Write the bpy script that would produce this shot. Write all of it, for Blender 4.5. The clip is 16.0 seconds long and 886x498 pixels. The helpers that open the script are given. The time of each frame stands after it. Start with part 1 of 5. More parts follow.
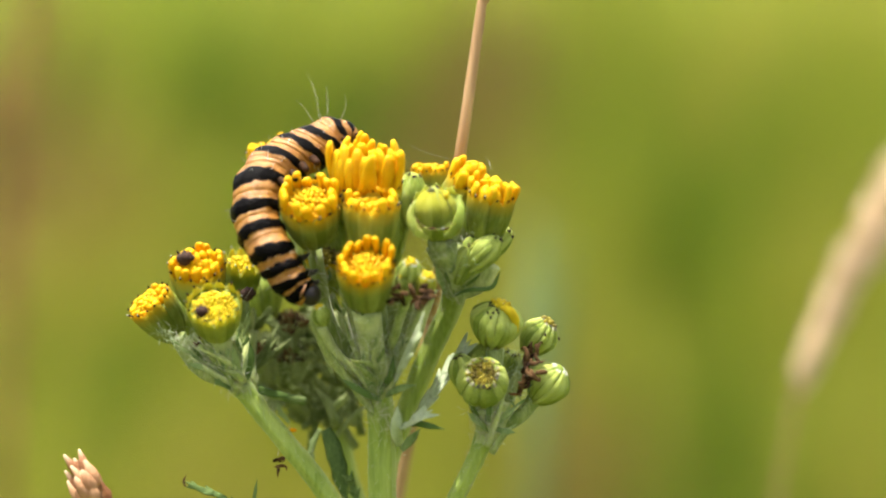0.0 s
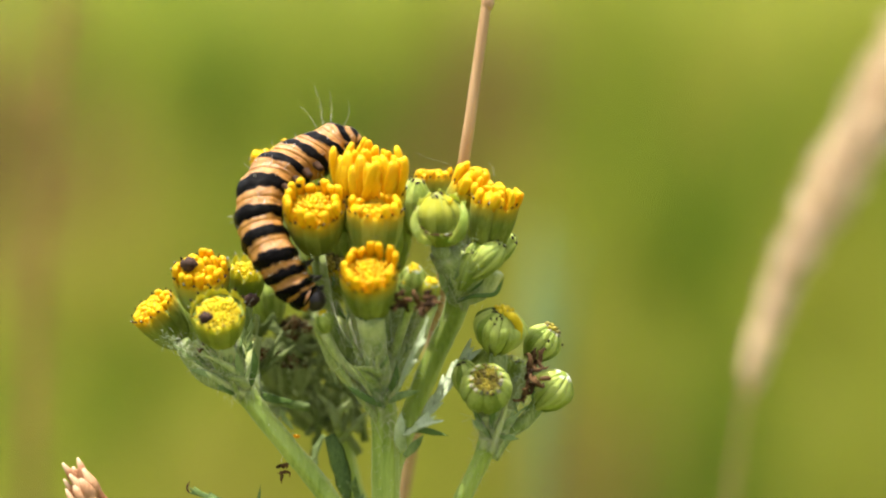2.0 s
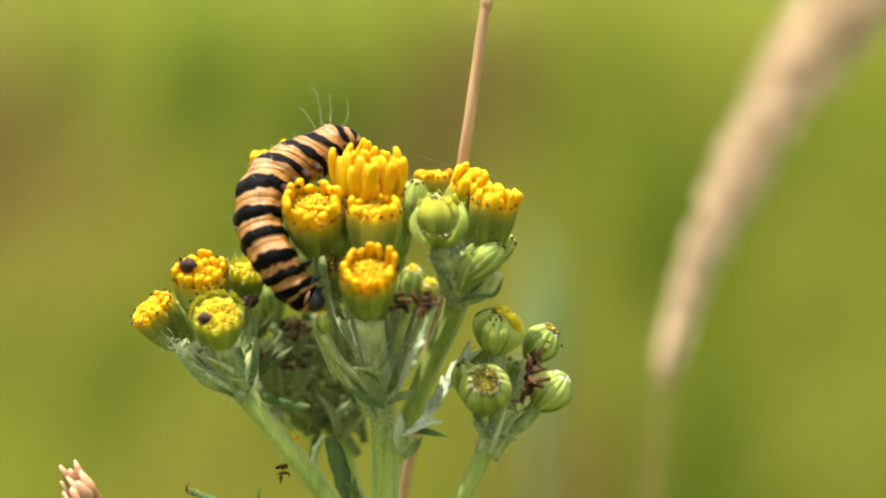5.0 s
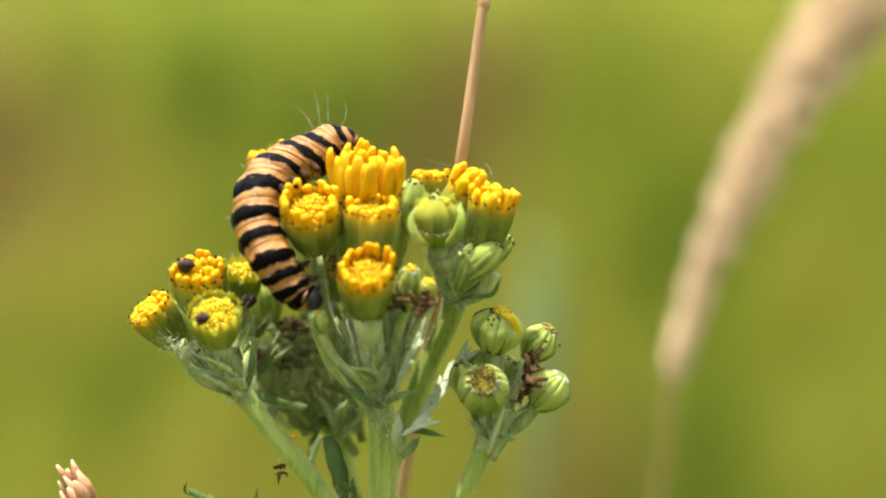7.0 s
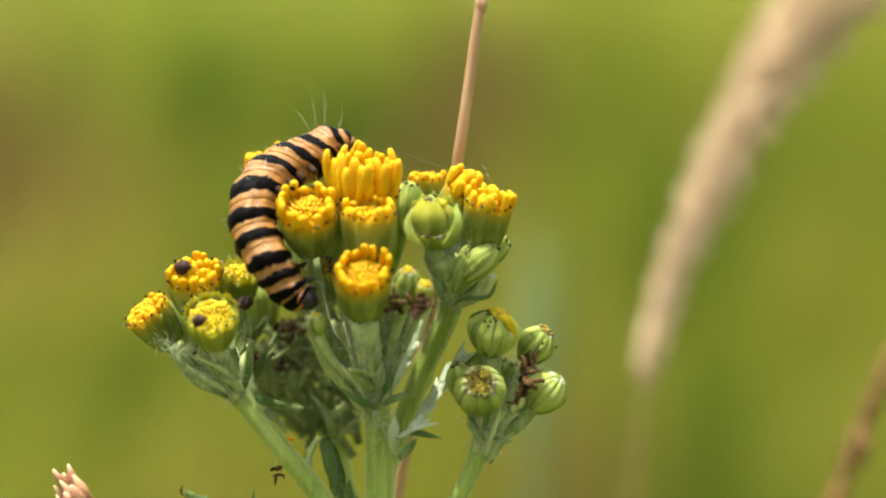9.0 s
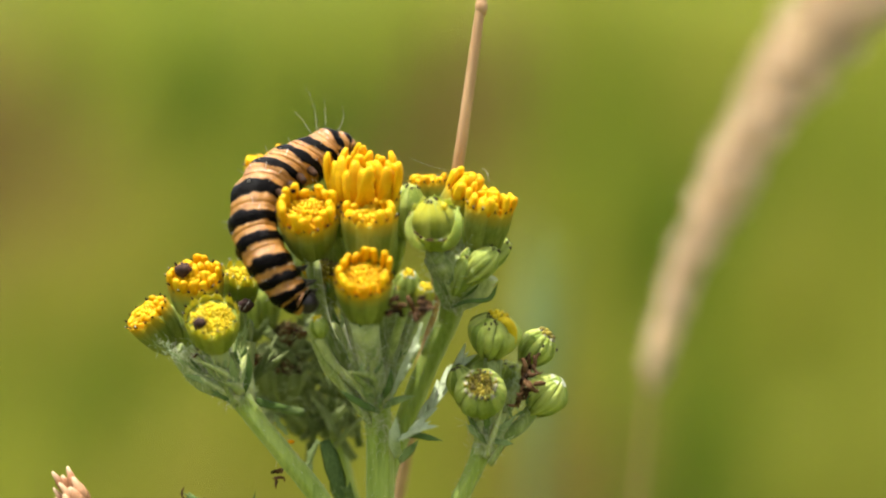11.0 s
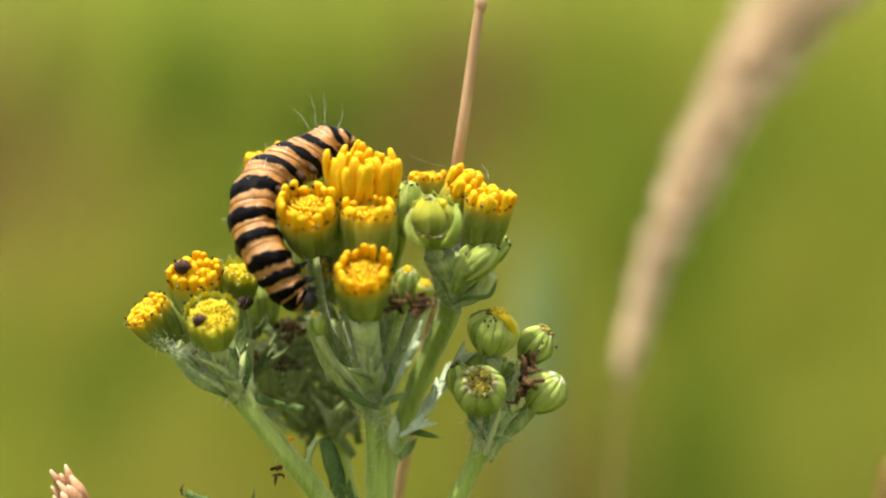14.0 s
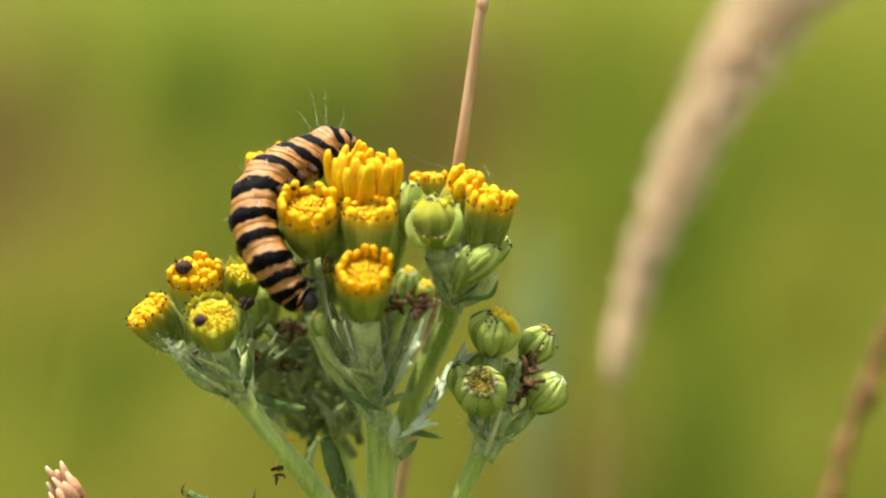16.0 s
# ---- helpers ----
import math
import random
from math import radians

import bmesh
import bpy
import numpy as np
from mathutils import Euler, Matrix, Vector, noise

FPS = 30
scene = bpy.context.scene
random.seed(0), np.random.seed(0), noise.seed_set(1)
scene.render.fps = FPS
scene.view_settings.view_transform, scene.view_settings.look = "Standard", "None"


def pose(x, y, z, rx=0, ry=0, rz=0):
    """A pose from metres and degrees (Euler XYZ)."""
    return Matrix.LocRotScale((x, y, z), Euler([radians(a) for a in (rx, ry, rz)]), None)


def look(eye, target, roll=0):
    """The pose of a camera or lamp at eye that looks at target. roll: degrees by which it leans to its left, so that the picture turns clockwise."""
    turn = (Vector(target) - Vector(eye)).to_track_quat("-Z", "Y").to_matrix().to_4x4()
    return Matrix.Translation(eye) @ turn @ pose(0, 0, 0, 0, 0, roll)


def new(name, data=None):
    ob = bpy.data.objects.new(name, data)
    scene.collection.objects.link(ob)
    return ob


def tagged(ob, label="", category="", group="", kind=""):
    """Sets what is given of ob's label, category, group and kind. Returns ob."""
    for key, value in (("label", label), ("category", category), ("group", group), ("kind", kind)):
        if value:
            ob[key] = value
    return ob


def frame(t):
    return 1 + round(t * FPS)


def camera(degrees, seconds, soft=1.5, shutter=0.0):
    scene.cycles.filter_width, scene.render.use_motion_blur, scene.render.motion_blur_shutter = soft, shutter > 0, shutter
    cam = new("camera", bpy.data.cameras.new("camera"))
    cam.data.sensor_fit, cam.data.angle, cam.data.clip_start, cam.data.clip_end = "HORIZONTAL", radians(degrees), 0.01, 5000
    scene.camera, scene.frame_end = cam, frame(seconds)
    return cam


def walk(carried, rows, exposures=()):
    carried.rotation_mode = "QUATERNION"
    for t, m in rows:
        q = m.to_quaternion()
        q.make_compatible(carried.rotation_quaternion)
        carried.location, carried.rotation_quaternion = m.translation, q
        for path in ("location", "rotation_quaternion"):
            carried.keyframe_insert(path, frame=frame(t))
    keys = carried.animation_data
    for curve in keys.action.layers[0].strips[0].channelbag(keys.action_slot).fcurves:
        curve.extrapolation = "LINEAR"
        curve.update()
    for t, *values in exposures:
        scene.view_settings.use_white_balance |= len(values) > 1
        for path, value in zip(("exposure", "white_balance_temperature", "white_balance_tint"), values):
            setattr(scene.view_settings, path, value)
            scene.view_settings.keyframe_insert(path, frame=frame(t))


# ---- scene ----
# A meadow plant with a banded caterpillar on its flower heads, seen close up in a breeze.
# Lengths of the small things are given in millimetres in a frame that leans back with the plant:
# x to the right, y away, z up along the leaning plant.
FACE = pose(0, 0, 0.62, -12, 0, 0)
REACH = 0.356

cam = camera(16.0, 16.0, soft=2.2)
cam.data.dof.use_dof = True
cam.data.dof.focus_distance = REACH
cam.data.dof.aperture_fstop = 9.0
CAMERA_TURNS = (
    (0.0, -0.083, -0.114, -0.06),
    (0.5, -0.065, -0.141, -0.07),
    (1.0, -0.091, -0.129, -0.02),
    (1.5, 0.045, -0.031, 0.00),
    (2.0, -0.018, -0.001, -0.04),
    (2.5, -0.014, -0.013, -0.06),
    (3.0, 0.000, -0.005, 0.00),
    (3.5, 0.000, 0.000, 0.00),
    (4.0, 0.001, 0.015, -0.04),
    (6.5, -0.056, 0.011, -0.10),
    (7.0, -0.072, 0.012, -0.10),
    (7.5, -0.059, 0.025, -0.08),
    (8.0, -0.076, 0.030, -0.12),
    (8.5, -0.119, 0.039, -0.16),
    (9.0, -0.133, 0.045, -0.12),
    (11.5, -0.111, 0.097, -0.14),
    (12.0, -0.117, 0.092, -0.17),
    (12.5, -0.119, 0.079, -0.15),
    (13.0, -0.107, 0.048, -0.11),
    (13.5, -0.145, 0.034, -0.11),
    (14.0, -0.133, 0.039, -0.13),
    (14.5, -0.100, 0.018, -0.11),
    (15.0, -0.112, 0.034, -0.09),
    (15.5, -0.140, 0.026, -0.12),
    (16.0, -0.114, 0.046, -0.09),
)
walk(cam, [(t, FACE @ pose(0, -REACH, 0, 90, 0, 0) @ pose(0, 0, 0, up, left, roll)) for t, left, up, roll in CAMERA_TURNS],
     ((0, 0.96), (8.0, 0.94), (8.5, 0.77), (16.0, 0.76)))

# ---- light ----
world = bpy.data.worlds.new("sky")
scene.world = world
world.use_nodes = True
sky = world.node_tree.nodes.new("ShaderNodeTexSky")
sky.sky_type, sky.sun_disc = "NISHITA", False
SUN_FROM = Vector((-0.16, 0.11, 0.95)).normalized()
sky.air_density, sky.dust_density, sky.ozone_density = 0.6, 4.0, 0.5
sky.sun_elevation = math.asin(SUN_FROM.z)
sky.sun_rotation = math.atan2(SUN_FROM.x, SUN_FROM.y)
background = world.node_tree.nodes["Background"]
background.inputs["Strength"].default_value = 0.20
haze = world.node_tree.nodes.new("ShaderNodeHueSaturation")
haze.inputs["Saturation"].default_value = 0.35
world.node_tree.links.new(sky.outputs[0], haze.inputs["Color"])
world.node_tree.links.new(haze.outputs[0], background.inputs["Color"])
sun = new("sun", bpy.data.lights.new("sun", "SUN"))
sun.data.energy, sun.data.angle, sun.data.color = 4.5, radians(0.53), (1.0, 0.95, 0.86)
sun.matrix_world = look(SUN_FROM * 20, (0, 0, 0))


# ---- materials ----
def material(name, dark, light, size=1.0, rough=0.6, bump=0.2, through_light=0.0, streak=1.0, island=0.0, each=0.0,
             sheen=0.0, soft=0.0, specular=0.4, fine=6.0, fade=None):
    """Two tones mixed by noise at two scales, with a bump. size: metres of the larger blotches; streak stretches them along z.
    fade: a third tone, and the stretch of the mesh's along attribute over which it takes over."""
    m = bpy.data.materials.new(name)
    m.use_nodes = True
    n, l = m.node_tree.nodes, m.node_tree.links
    b = n["Principled BSDF"]
    co = n.new("ShaderNodeTexCoord")
    mp = n.new("ShaderNodeMapping")
    mp.inputs["Scale"].default_value = (1, 1, 1 / streak)
    l.new(co.outputs["Object"], mp.inputs[0])
    big, small = n.new("ShaderNodeTexNoise"), n.new("ShaderNodeTexNoise")
    for tex, k in ((big, 1.0), (small, fine)):
        tex.inputs["Scale"].default_value = k / size
        tex.inputs["Detail"].default_value = 3
        l.new(mp.outputs[0], tex.inputs["Vector"])
    mix = n.new("ShaderNodeMath")
    mix.operation = "MULTIPLY_ADD"
    mix.inputs[1].default_value = 0.6
    l.new(big.outputs[0], mix.inputs[0])
    half = n.new("ShaderNodeMath")
    half.operation = "MULTIPLY"
    half.inputs[1].default_value = 0.4
    l.new(small.outputs[0], half.inputs[0])
    l.new(half.outputs[0], mix.inputs[2])
    value = mix.outputs[0]
    for amount, node, socket in ((island, "ShaderNodeNewGeometry", "Random Per Island"), (each, "ShaderNodeObjectInfo", "Random")):
        if amount:
            src = n.new(node)
            add = n.new("ShaderNodeMath")
            add.operation = "MULTIPLY_ADD"
            add.inputs[1].default_value = amount
            l.new(src.outputs[socket], add.inputs[0])
            shift = n.new("ShaderNodeMath")
            shift.operation = "SUBTRACT"
            shift.inputs[1].default_value = amount / 2
            l.new(value, shift.inputs[0])
            l.new(shift.outputs[0], add.inputs[2])
            value = add.outputs[0]
    ramp = n.new("ShaderNodeValToRGB")
    e = ramp.color_ramp.elements
    e[0].position, e[0].color = 0.32, (*dark, 1)
    e[1].position, e[1].color = 0.68, (*light, 1)
    l.new(value, ramp.inputs[0])
    tone = ramp.outputs[0]
    if fade:
        far, reach_, mixed = n.new("ShaderNodeAttribute"), n.new("ShaderNodeMapRange"), n.new("ShaderNodeMix")
        far.attribute_name, mixed.data_type = "along", "RGBA"
        reach_.inputs["From Min"].default_value, reach_.inputs["From Max"].default_value = fade[1:]
        l.new(far.outputs["Fac"], reach_.inputs["Value"])
        l.new(reach_.outputs[0], mixed.inputs[0])
        l.new(tone, mixed.inputs[6])
        mixed.inputs[7].default_value = (*fade[0], 1)
        tone = mixed.outputs[2]
    l.new(tone, b.inputs["Base Color"])
    b.inputs["Roughness"].default_value = rough
    b.inputs["Specular IOR Level"].default_value = specular
    if soft:
        b.inputs["Subsurface Weight"].default_value = soft
        b.inputs["Subsurface Radius"].default_value = (1.0, 0.8, 0.25)
        b.inputs["Subsurface Scale"].default_value = 0.0009
    if sheen:
        b.inputs["Sheen Weight"].default_value = sheen
        b.inputs["Sheen Roughness"].default_value = 0.4
    if bump:
        bp = n.new("ShaderNodeBump")
        bp.inputs["Strength"].default_value = bump
        bp.inputs["Distance"].default_value = size * 0.15
        l.new(small.outputs[0], bp.inputs["Height"])
        l.new(bp.outputs[0], b.inputs["Normal"])
    if through_light:
        tr = n.new("ShaderNodeBsdfTranslucent")
        l.new(tone, tr.inputs[0])
        ms = n.new("ShaderNodeMixShader")
        ms.inputs[0].default_value = through_light
        l.new(b.outputs[0], ms.inputs[1])
        l.new(tr.outputs[0], ms.inputs[2])
        l.new(ms.outputs[0], n["Material Output"].inputs[0])
    return m


MM = 0.001
YELLOW = material("ray_yellow", (0.70, 0.385, 0.002), (0.80, 0.515, 0.008), 2.5 * MM, 0.5, 0.2, 0.2, each=0.45, soft=0.4, specular=0.15, fade=((0.70, 0.30, 0.001), 0.38, 0.0))
DISC = material("disc_yellow", (0.66, 0.37, 0.004), (0.80, 0.515, 0.009), 2 * MM, 0.5, 0.2, 0.12, island=0.8, soft=0.12, specular=0.2)
PALE_DISC = material("pale_disc_yellow", (0.50, 0.37, 0.008), (0.72, 0.56, 0.02), 2 * MM, 0.5, 0.2, 0.15, island=0.6, soft=0.3, specular=0.2)
OLIVE_DISC = material("olive_disc", (0.11, 0.085, 0.006), (0.36, 0.29, 0.02), 1.5 * MM, 0.6, 0.2, 0.1, island=0.7)
CUP = material("involucre_green", (0.20, 0.25, 0.035), (0.36, 0.40, 0.08), 3 * MM, 0.6, 0.12, 0.1, 3, each=0.25, soft=0.4, specular=0.2)
BRACT = material("phyllary_green", (0.17, 0.215, 0.03), (0.36, 0.41, 0.09), 1.2 * MM, 0.7, 0.4, 0.2, 4, each=0.4, soft=0.4, specular=0.15, fade=((0.56, 0.37, 0.012), 0.47, 0.72))
BUD = material("bud_green", (0.20, 0.27, 0.04), (0.45, 0.52, 0.12), 1.5 * MM, 0.7, 0.5, 0.12, 4, each=0.55, soft=0.35, specular=0.15)
LEMON_BRACT = material("lemon_phyllary", (0.22, 0.28, 0.04), (0.42, 0.46, 0.09), 1.2 * MM, 0.7, 0.4, 0.25, 4, each=0.4, soft=0.4, specular=0.15, fade=((0.52, 0.48, 0.03), 0.45, 0.90))
TIP = material("phyllary_tip", (0.012, 0.008, 0.006), (0.05, 0.03, 0.02), 0.5 * MM, 0.9, 0.1, specular=0.1)
SPECKLED_TIP = material("speckled_tip", (0.015, 0.010, 0.008), (0.50, 0.46, 0.30), 0.35 * MM, 0.7, 0.2, each=0.9)
WHITE_TIP = material("downy_tip", (0.40, 0.42, 0.28), (0.72, 0.72, 0.58), 0.6 * MM, 0.7, 0.2, 0.2)
STEM = material("stem_green", (0.19, 0.28, 0.03), (0.42, 0.51, 0.11), 2 * MM, 0.5, 0.3, 0.0, 8, sheen=0.3, soft=0.3)
WOOLLY = material("woolly_stem", (0.17, 0.235, 0.045), (0.52, 0.575, 0.23), 1.0 * MM, 0.8, 0.8, 0.0, 6, sheen=0.2, soft=0.2, each=0.3)
LEAF = material("leaf_grey_green", (0.10, 0.17, 0.035), (0.32, 0.41, 0.15), 1.3 * MM, 0.75, 0.6, 0.15, 2, sheen=0.15, each=0.5, specular=0.2)
# sets by colour how dark the shade between the stems looks
SHADE_TONED_LEAF = material("shade_toned_leaf", (0.18, 0.23, 0.075), (0.42, 0.48, 0.22), 1.5 * MM, 0.85, 0.5, 0.45, 2, each=0.5, specular=0.1)
# woolly grey-white, raised further in tone for sunlight on the leaves
PALE_LEAF = material("pale_leaf", (0.46, 0.55, 0.30), (0.78, 0.84, 0.60), 1.4 * MM, 0.7, 0.6, 0.4, 2)
DARK_LEAF = material("dark_leaf", (0.05, 0.10, 0.015), (0.18, 0.27, 0.06), 1.5 * MM, 0.6, 0.4, 0.15, 2)
WITHERED = material("withered_brown", (0.024, 0.013, 0.006), (0.14, 0.075, 0.032), 0.9 * MM, 0.85, 0.6, 0.1, island=0.8, specular=0.1)
STRAW = material("dry_straw", (0.36, 0.20, 0.085), (0.58, 0.37, 0.18), 3 * MM, 0.55, 0.25, 0.0, 12)
HUSK = material("husk_pink_tan", (0.30, 0.12, 0.05), (0.60, 0.33, 0.17), 1.6 * MM, 0.65, 0.5, 0.2, 4, each=0.6, specular=0.2, fade=((0.66, 0.50, 0.30), 0.66, 1.0))
PLUME = material("plume_tan", (0.68, 0.54, 0.35), (0.95, 0.81, 0.58), 4 * MM, 0.7, 0.1, 0.45, island=0.4)
BROWN_SPIKE = material("brown_spike", (0.12, 0.056, 0.013), (0.42, 0.235, 0.065), 14 * MM, 0.7, 0.3, 0.15, island=0.5)
FRASS = material("dark_pellet", (0.015, 0.008, 0.006), (0.09, 0.05, 0.035), 0.6 * MM, 0.8, 0.6, specular=0.15)
HAIR = material("pale_hair", (0.55, 0.52, 0.40), (0.85, 0.82, 0.68), 1 * MM, 0.4, 0, 0.3)
HEAD_BLACK = material("black_head", (0.008, 0.006, 0.006), (0.03, 0.022, 0.02), 0.8 * MM, 0.4, 0.2)
TAIL = material("tail_brown", (0.012, 0.006, 0.003), (0.055, 0.024, 0.009), 0.7 * MM, 0.6, 0.3, specular=0.1)
CLASPER = material("clasper_orange", (0.16, 0.065, 0.025), (0.42, 0.20, 0.07), 0.8 * MM, 0.4, 0.3)
SOIL = material("meadow_floor", (0.045, 0.055, 0.010), (0.13, 0.15, 0.022), 0.25, 0.9, 0.5, fine=18)


def banded_material():
    """Tan orange skin with black bands; each mesh says by its band attribute how deep a point lies within a band."""
    m = material("banded_skin", (0.25, 0.095, 0.012), (0.49, 0.235, 0.043), 1.1 * MM, 0.26, 1.0, specular=0.3, soft=0.12)
    n, l = m.node_tree.nodes, m.node_tree.links
    b = n["Principled BSDF"]
    skin = b.inputs["Base Color"].links[0].from_socket
    at_ = n.new("ShaderNodeAttribute")
    at_.attribute_name = "band"
    wave = n.new("ShaderNodeTexNoise")
    wave.inputs["Scale"].default_value = 700
    wave.inputs["Detail"].default_value = 3
    co = n.new("ShaderNodeTexCoord")
    l.new(co.outputs["Object"], wave.inputs["Vector"])
    jag = n.new("ShaderNodeMath")
    jag.operation = "MULTIPLY_ADD"
    jag.inputs[1].default_value = 1.15
    l.new(wave.outputs[0], jag.inputs[0])
    l.new(at_.outputs["Fac"], jag.inputs[2])
    edge = n.new("ShaderNodeMapRange")
    edge.inputs["From Min"].default_value, edge.inputs["From Max"].default_value = 0.51, 0.64
    l.new(jag.outputs[0], edge.inputs["Value"])
    mx = n.new("ShaderNodeMix")
    mx.data_type = "RGBA"
    l.new(edge.outputs[0], mx.inputs[0])
    l.new(skin, mx.inputs[6])
    mx.inputs[7].default_value = (0.0022, 0.0017, 0.0014, 1)
    l.new(mx.outputs[2], b.inputs["Base Color"])
    gloss = n.new("ShaderNodeMapRange")
    gloss.inputs["To Min"].default_value, gloss.inputs["To Max"].default_value = 0.60, 0.045
    l.new(edge.outputs[0], gloss.inputs["Value"])
    l.new(gloss.outputs[0], b.inputs["Specular IOR Level"])
    return m


SKIN = banded_material()


def grass_material(name, tones, rough=0.6):
    """Grass whose tone runs along a ramp by the mesh's tone attribute and by blade."""
    m = bpy.data.materials.new(name)
    m.use_nodes = True
    n, l = m.node_tree.nodes, m.node_tree.links
    b = n["Principled BSDF"]
    a = n.new("ShaderNodeAttribute")
    a.attribute_name = "tone"
    g = n.new("ShaderNodeNewGeometry")
    add = n.new("ShaderNodeMath")
    add.operation = "MULTIPLY_ADD"
    add.inputs[1].default_value = 0.16
    l.new(g.outputs["Random Per Island"], add.inputs[0])
    l.new(a.outputs["Fac"], add.inputs[2])
    ramp = n.new("ShaderNodeValToRGB")
    e = ramp.color_ramp.elements
    e[0].position, e[0].color = 0.0, (*tones[0], 1)
    e[1].position, e[1].color = 1.0, (*tones[-1], 1)
    for i, c in enumerate(tones[1:-1], 1):
        e.new(i / (len(tones) - 1)).color = (*c, 1)
    l.new(add.outputs[0], ramp.inputs[0])
    l.new(ramp.outputs[0], b.inputs["Base Color"])
    b.inputs["Roughness"].default_value = rough
    b.inputs["Specular IOR Level"].default_value = 0.12
    tr = n.new("ShaderNodeBsdfTranslucent")
    l.new(ramp.outputs[0], tr.inputs[0])
    ms = n.new("ShaderNodeMixShader")
    ms.inputs[0].default_value = 0.35
    l.new(b.outputs[0], ms.inputs[1])
    l.new(tr.outputs[0], ms.inputs[2])
    l.new(ms.outputs[0], n["Material Output"].inputs[0])
    return m


# ---- mesh building ----
class Shape:
    """Collects tubes, blades and turned forms of one mesh, in millimetres."""

    def __init__(self):
        self.v, self.f, self.m, self.value = [], [], [], []

    def rings(self, rows, closed=True, slot=0, values=None, cap=True, slots=None):
        base, k = len(self.v), len(rows[0])
        for i, row in enumerate(rows):
            self.v += [tuple(p) for p in row]
            self.value += [values[i] if values else 0.0] * k
        for i in range(len(rows) - 1):
            for j in range(k if closed else k - 1):
                a, b = base + i * k + j, base + i * k + (j + 1) % k
                self.f.append((a, b, b + k, a + k))
                self.m.append(slots[i] if slots else slot)
        if closed and cap:
            self.f += [tuple(range(base + k - 1, base - 1, -1)), tuple(range(base + (len(rows) - 1) * k, base + len(rows) * k))]
            self.m += [slots[0] if slots else slot, slots[-1] if slots else slot]

    def tube(self, pts, radii, sides=8, flat=1.0, facing=(0, -1, 0), slot=0, values=None, slots=None, wobble=0.0, ribs=0):
        """A tube along pts; flat below 1 presses it into a blade that faces that way."""
        pts = [Vector(p) for p in pts]
        rows = []
        for i, p in enumerate(pts):
            d = (pts[min(i + 1, len(pts) - 1)] - pts[max(i - 1, 0)]).normalized()
            side = d.cross(Vector(facing))
            if side.length < 1e-4:
                side = d.cross(Vector((1, 0.2, 0.1)))
            side.normalize()
            up = side.cross(d).normalized()
            r = radii[i] if isinstance(radii, (list, tuple)) else radii
            ring = []
            for j in range(sides):
                a = 2 * math.pi * j / sides
                w = 1 + (wobble * noise.noise(p * 0.8 + Vector((math.cos(a), math.sin(a), 0)) * 1.5) if wobble else 0) + (0.05 * math.cos(ribs * a) if ribs else 0)
                ring.append(p + side * (math.cos(a) * r * w) + up * (math.sin(a) * r * flat * w))
            rows.append(ring)
        self.rings(rows, True, slot, values, True, slots)
        return self

    def lathe(self, profile, sides=16, slot=0):
        self.rings([[(r * math.cos(2 * math.pi * j / sides), r * math.sin(2 * math.pi * j / sides), z) for j in range(sides)]
                    for r, z in profile], True, slot)
        return self

    def blob(self, c, r, sides=8, rows=6, squash=1.0, slot=0, rough=0.0):
        c = Vector(c)
        out = []
        for i in range(rows):
            a = math.pi * (0.06 + 0.88 * i / (rows - 1))
            row = []
            for j in range(sides):
                b = 2 * math.pi * j / sides
                d = Vector((math.sin(a) * math.cos(b), math.sin(a) * math.sin(b), -math.cos(a) * squash))
                k = 1 + (rough * noise.noise(c * 1.7 + d * 2.2) if rough else 0)
                row.append(c + d * (r * k))
            out.append(row)
        self.rings(out, True, slot)
        return self

    def mesh(self, name, mats, scale=MM, attribute=None, smooth=True):
        me = bpy.data.meshes.new(name)
        me.from_pydata([(x * scale, y * scale, z * scale) for x, y, z in self.v], [], self.f)
        for m in mats:
            me.materials.append(m)
        me.polygons.foreach_set("material_index", self.m)
        me.polygons.foreach_set("use_smooth", [smooth] * len(self.f))
        if attribute:
            me.attributes.new(attribute, "FLOAT", "POINT").data.foreach_set("value", self.value)
        me.update()
        return me


PLACE = {}


def thing(name, base, label, category, group="", kind="", data=None):
    """A top-level thing at the world pose base."""
    ob = new(name, data)
    ob.matrix_basis = base
    PLACE[ob.name] = base
    return tagged(ob, label, category, group, kind)


def part(name, me, parent, m=None, label=""):
    """One mesh under a thing or a part, at the world pose m."""
    m = FACE if m is None else m
    ob = new(name, me)
    ob.parent = parent
    ob.matrix_basis = PLACE[parent.name].inverted() @ m
    PLACE[ob.name] = m
    return tagged(ob, label)


def at(x, y, z, tilt=0, lean=0, spin=0):
    """The world pose of a place given in millimetres in the leaning frame. tilt: degrees towards the viewer; lean: to the right."""
    return FACE @ pose(x * MM, y * MM, z * MM) @ pose(0, 0, 0, tilt, lean, 0) @ pose(0, 0, 0, 0, 0, spin)


